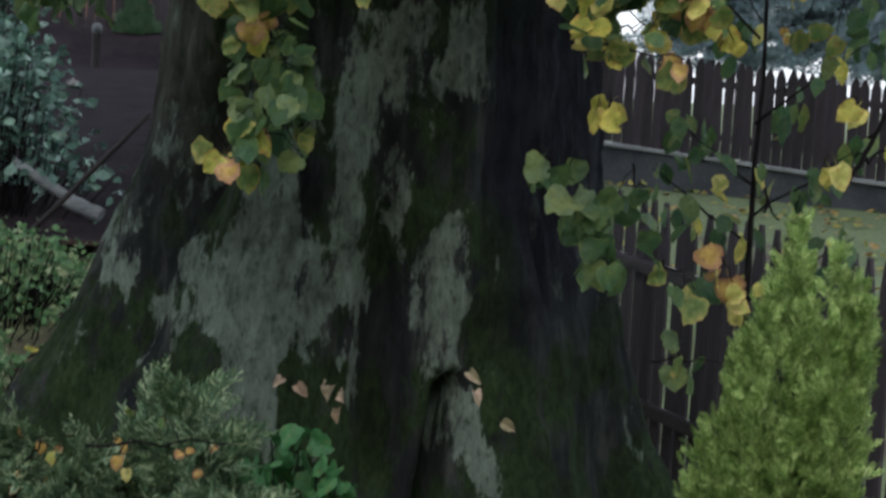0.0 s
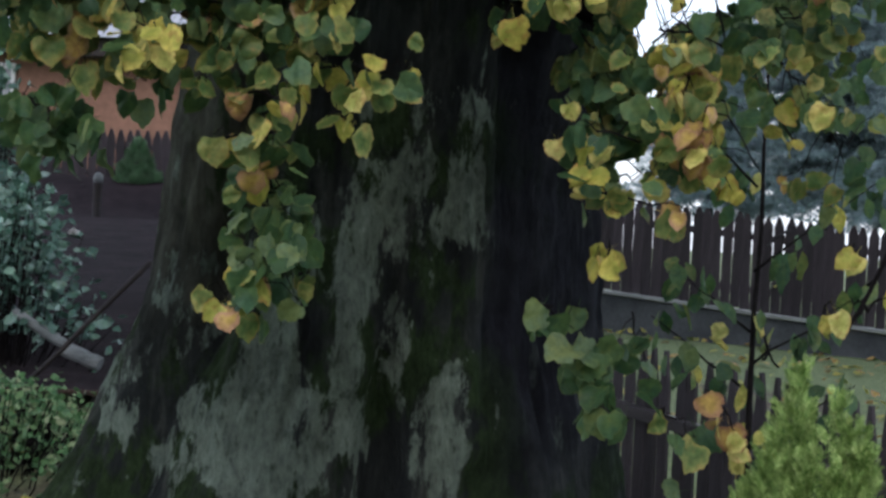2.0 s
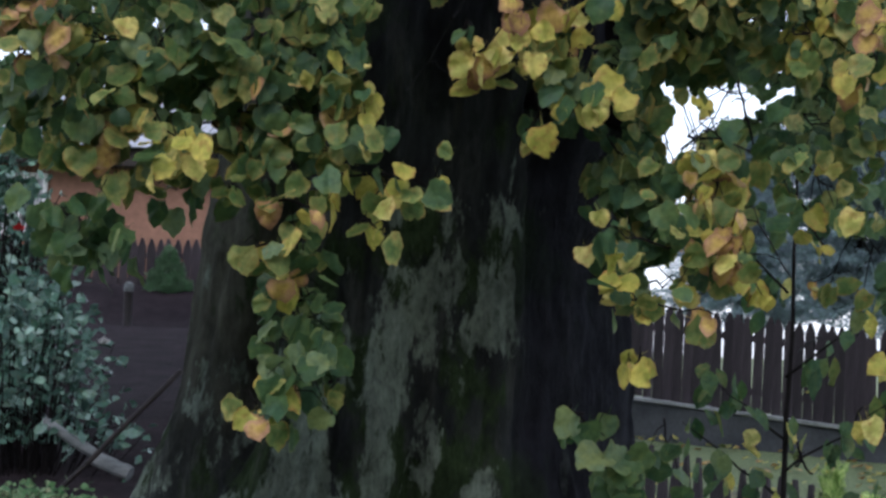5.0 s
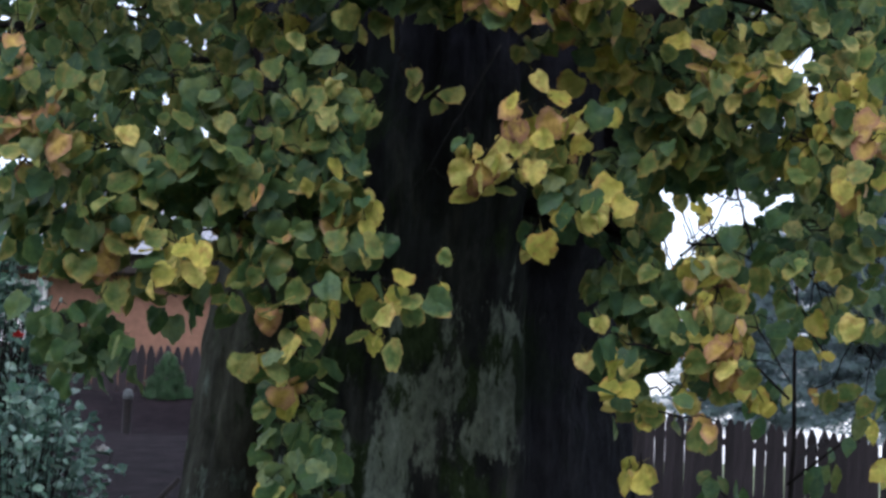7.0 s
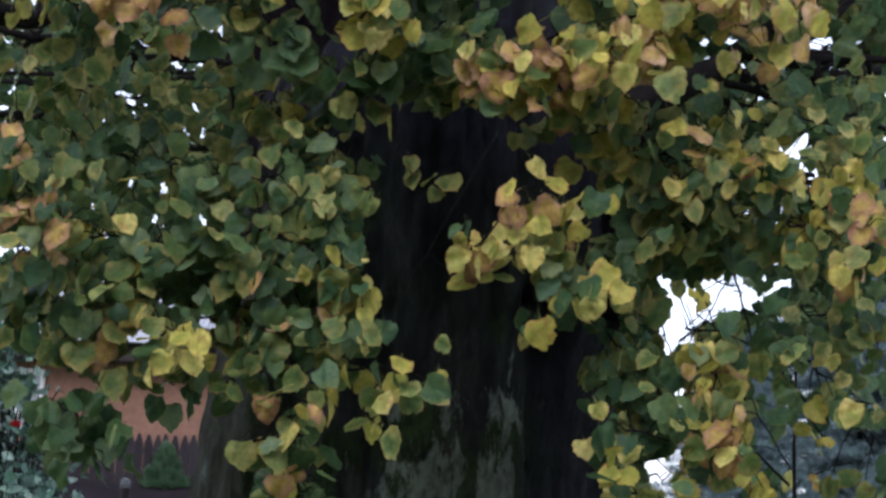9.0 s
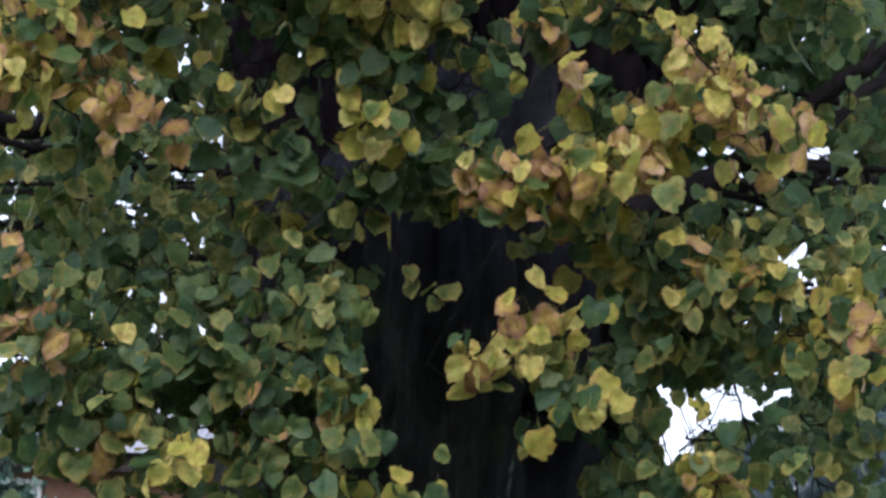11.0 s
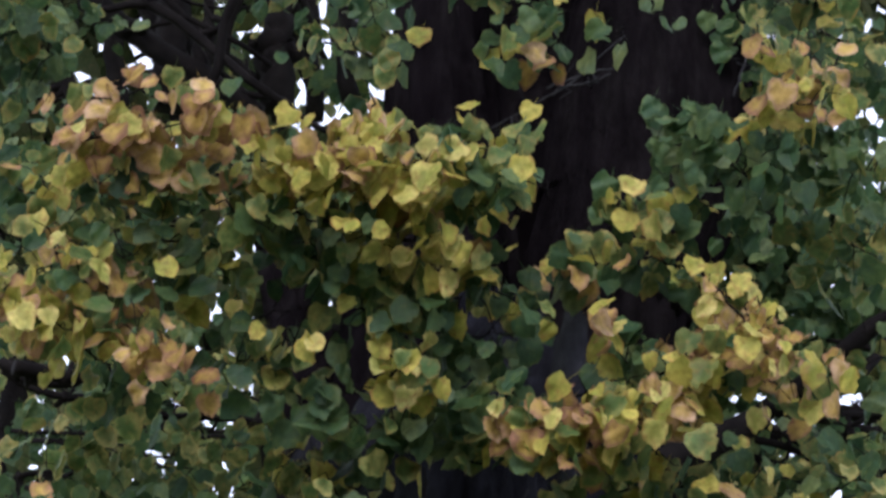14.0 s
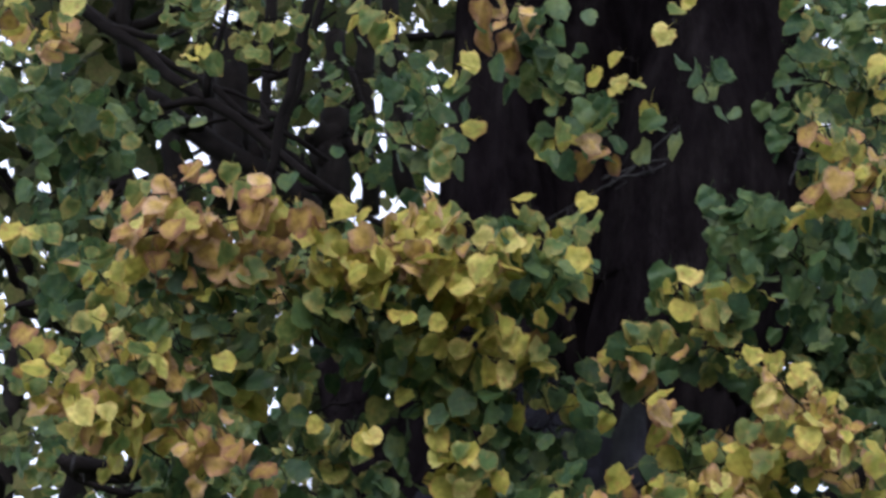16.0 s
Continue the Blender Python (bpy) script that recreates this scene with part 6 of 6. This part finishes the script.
def far_tree(at, height, crown_z, crown_r, n, seed, label):
    """A deciduous tree behind: forked trunk, limbs and a loose crown of leaf clumps."""
    rng = random.Random(seed)
    ob = thing("background_tree", label, "tree", "trees behind", at=at)
    v, f = tube(bent((0, 0, -0.3), (rng.uniform(-0.4, 0.4), 0, height), 8, 0, 0.06, seed), [0.16 - 0.016 * i for i in range(9)], 10, 0.15, seed)
    part("trunk", mesh_of("trunk", v, f, TWIG, smooth=True), ob)
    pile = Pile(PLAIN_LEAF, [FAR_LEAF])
    for k in range(22):
        z = crown_z + (height - crown_z) * rng.random()
        a = rng.uniform(0, 2 * math.pi)
        end = Vector((math.cos(a) * crown_r, math.sin(a) * crown_r, z + rng.uniform(0.0, 1.2))) * rng.uniform(0.7, 1.0)
        end.z = z + rng.uniform(-0.1, 1.0)
        pts = bent((0, 0, z - 0.3), end, 6, 0.1, 0.08, seed + k)
        v, f = tube(pts, [0.05 - 0.007 * i for i in range(7)], 6, 0.2, seed + k)
        part("limb", mesh_of("limb", v, f, TWIG, smooth=True), ob)
        for i in range(n // 22):
            p = pts[rng.randrange(1, 7)] + Vector((rng.gauss(0, 0.4), rng.gauss(0, 0.4), rng.gauss(0, 0.35)))
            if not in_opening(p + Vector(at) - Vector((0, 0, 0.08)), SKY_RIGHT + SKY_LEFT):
                pile.add(hang(p, rng, 90, 50), rng.uniform(0.11, 0.22), 0, rng)
    part("crown", pile.mesh("crown"), ob, kind="stuff")


far_tree((-1.60, 13.0, 0.9), 9.0, 2.7, 2.5, 1800, 31, "tall thin tree with yellowing crown beyond the drive")
far_tree((-4.6, 15.5, 1.1), 10.0, 3.4, 2.9, 2300, 32, "tall thin tree with yellowing crown beyond the drive")
far_tree((-3.0, 11.0, 1.0), 7.0, 2.4, 1.6, 2000, 35, "tall thin tree with yellowing crown beyond the drive")
far_tree((0.0, 14.5, 0.3), 10.5, 4.6, 2.6, 2900, 33, "tall thin tree with yellowing crown behind the linden")
far_tree((3.9, 13.5, 0.0), 8.5, 3.4, 1.9, 4200, 34, "green-crowned tree beyond the near fence")


def sapling():
    """The thin young tree in front of the near fence."""
    rng = random.Random(41)
    ob = thing("sapling", "thin dark sapling with sparse green and yellow leaves", "tree", at=(1.26, 8.2, -0.28))
    v, f = tube(bent((0, 0, -0.1), (0.02, 0, 2.6), 8, 0, 0.012, 2), [0.02 - 0.0018 * i for i in range(9)], 8)
    part("trunk", mesh_of("trunk", v, f, TWIG, smooth=True), ob)
    for k, (z, dx, dz) in enumerate(((1.25, -0.42, 0.30), (1.35, 0.4, 0.32), (1.5, -0.3, 0.22), (1.0, 0.45, 0.3), (1.75, 0.5, 0.4), (2.1, -0.35, 0.3))):
        pts = bent((0, 0, z), (dx, rng.uniform(-0.2, 0.2), z + dz), 5, 0, 0.015, k)
        v, f = tube(pts, [0.007 - 0.001 * i for i in range(6)], 5)
        twig = part("branch", mesh_of("branch", v, f, TWIG, smooth=True), ob)
        pile = Pile(OVAL, LEAF_MATERIALS)
        for i in range(18):
            p = pts[rng.randrange(1, 6)] + Vector((rng.gauss(0, 0.07), rng.gauss(0, 0.07), rng.gauss(0, 0.05)))
            pile.add(hang(p, rng), rng.uniform(0.08, 0.14), rng.choice((0, 0, 0, 0, 0, 1, 2)), rng)
        part("foliage", pile.mesh("foliage"), twig, kind="stuff")


sapling()


# ---- fallen leaves ----
def litter():
    rng = random.Random(51)
    pile = Pile(LINDEN, LEAF_MATERIALS)
    for _ in range(900):
        if rng.random() < 0.6:
            x, y = rng.uniform(0.8, 6), rng.uniform(11, 20)
        else:
            x, y = rng.uniform(-2.2, 1.5), rng.uniform(3.2, 8)
        pile.add(pose(x, y, ground_z(x, y) + 0.035, 90 + rng.gauss(0, 16), rng.gauss(0, 12), rng.uniform(0, 360)), rng.uniform(0.06, 0.1), rng.choice((1, 2, 2, 3, 3)), rng)
    tagged(new("leaf_litter", pile.mesh("leaf_litter")), "scattered yellow and brown fallen leaves on the turf", "fallen leaves", kind="stuff")


litter()


def withered_mesh(k):
    """A crumpled dead leaf."""
    v, f, rim = LINDEN[k]
    r = random.Random(k + 60)
    fold = r.uniform(0.5, 1.1)
    out = [(x * (0.75 - 0.2 * abs(z)), y - fold * abs(x) + 0.12 * noise.noise(Vector((x * 5, z * 5, k))), z) for x, y, z in v]
    return mesh_of("fallen_leaf", out, f, DEAD_LEAF, smooth=True)


def caught_leaf(at, turn):
    """A withered leaf caught on the bark."""
    ob = new("fallen_leaf", withered_mesh(turn % len(LINDEN)))
    ob.matrix_world = pose(*at, -20 - turn * 11 % 45, turn * 37 % 150 - 75, turn * 13 % 90 - 45) @ Matrix.Scale(0.045, 4)
    tagged(ob, "withered brown leaf caught in the mossy bark", "leaf", "leaves caught on the trunk")


caught_leaf((-0.396, 5.050, 0.805), 3)
caught_leaf((-0.362, 5.040, 0.791), 5)
caught_leaf((-0.289, 5.020, 0.800), 12)
caught_leaf((-0.259, 5.010, 0.795), 14)
caught_leaf((-0.238, 5.000, 0.789), 21)
caught_leaf((-0.247, 5.000, 0.742), 30)
caught_leaf((0.083, 5.020, 0.854), 17)
caught_leaf((0.097, 5.000, 0.806), 26)
caught_leaf((0.169, 5.000, 0.730), 33)
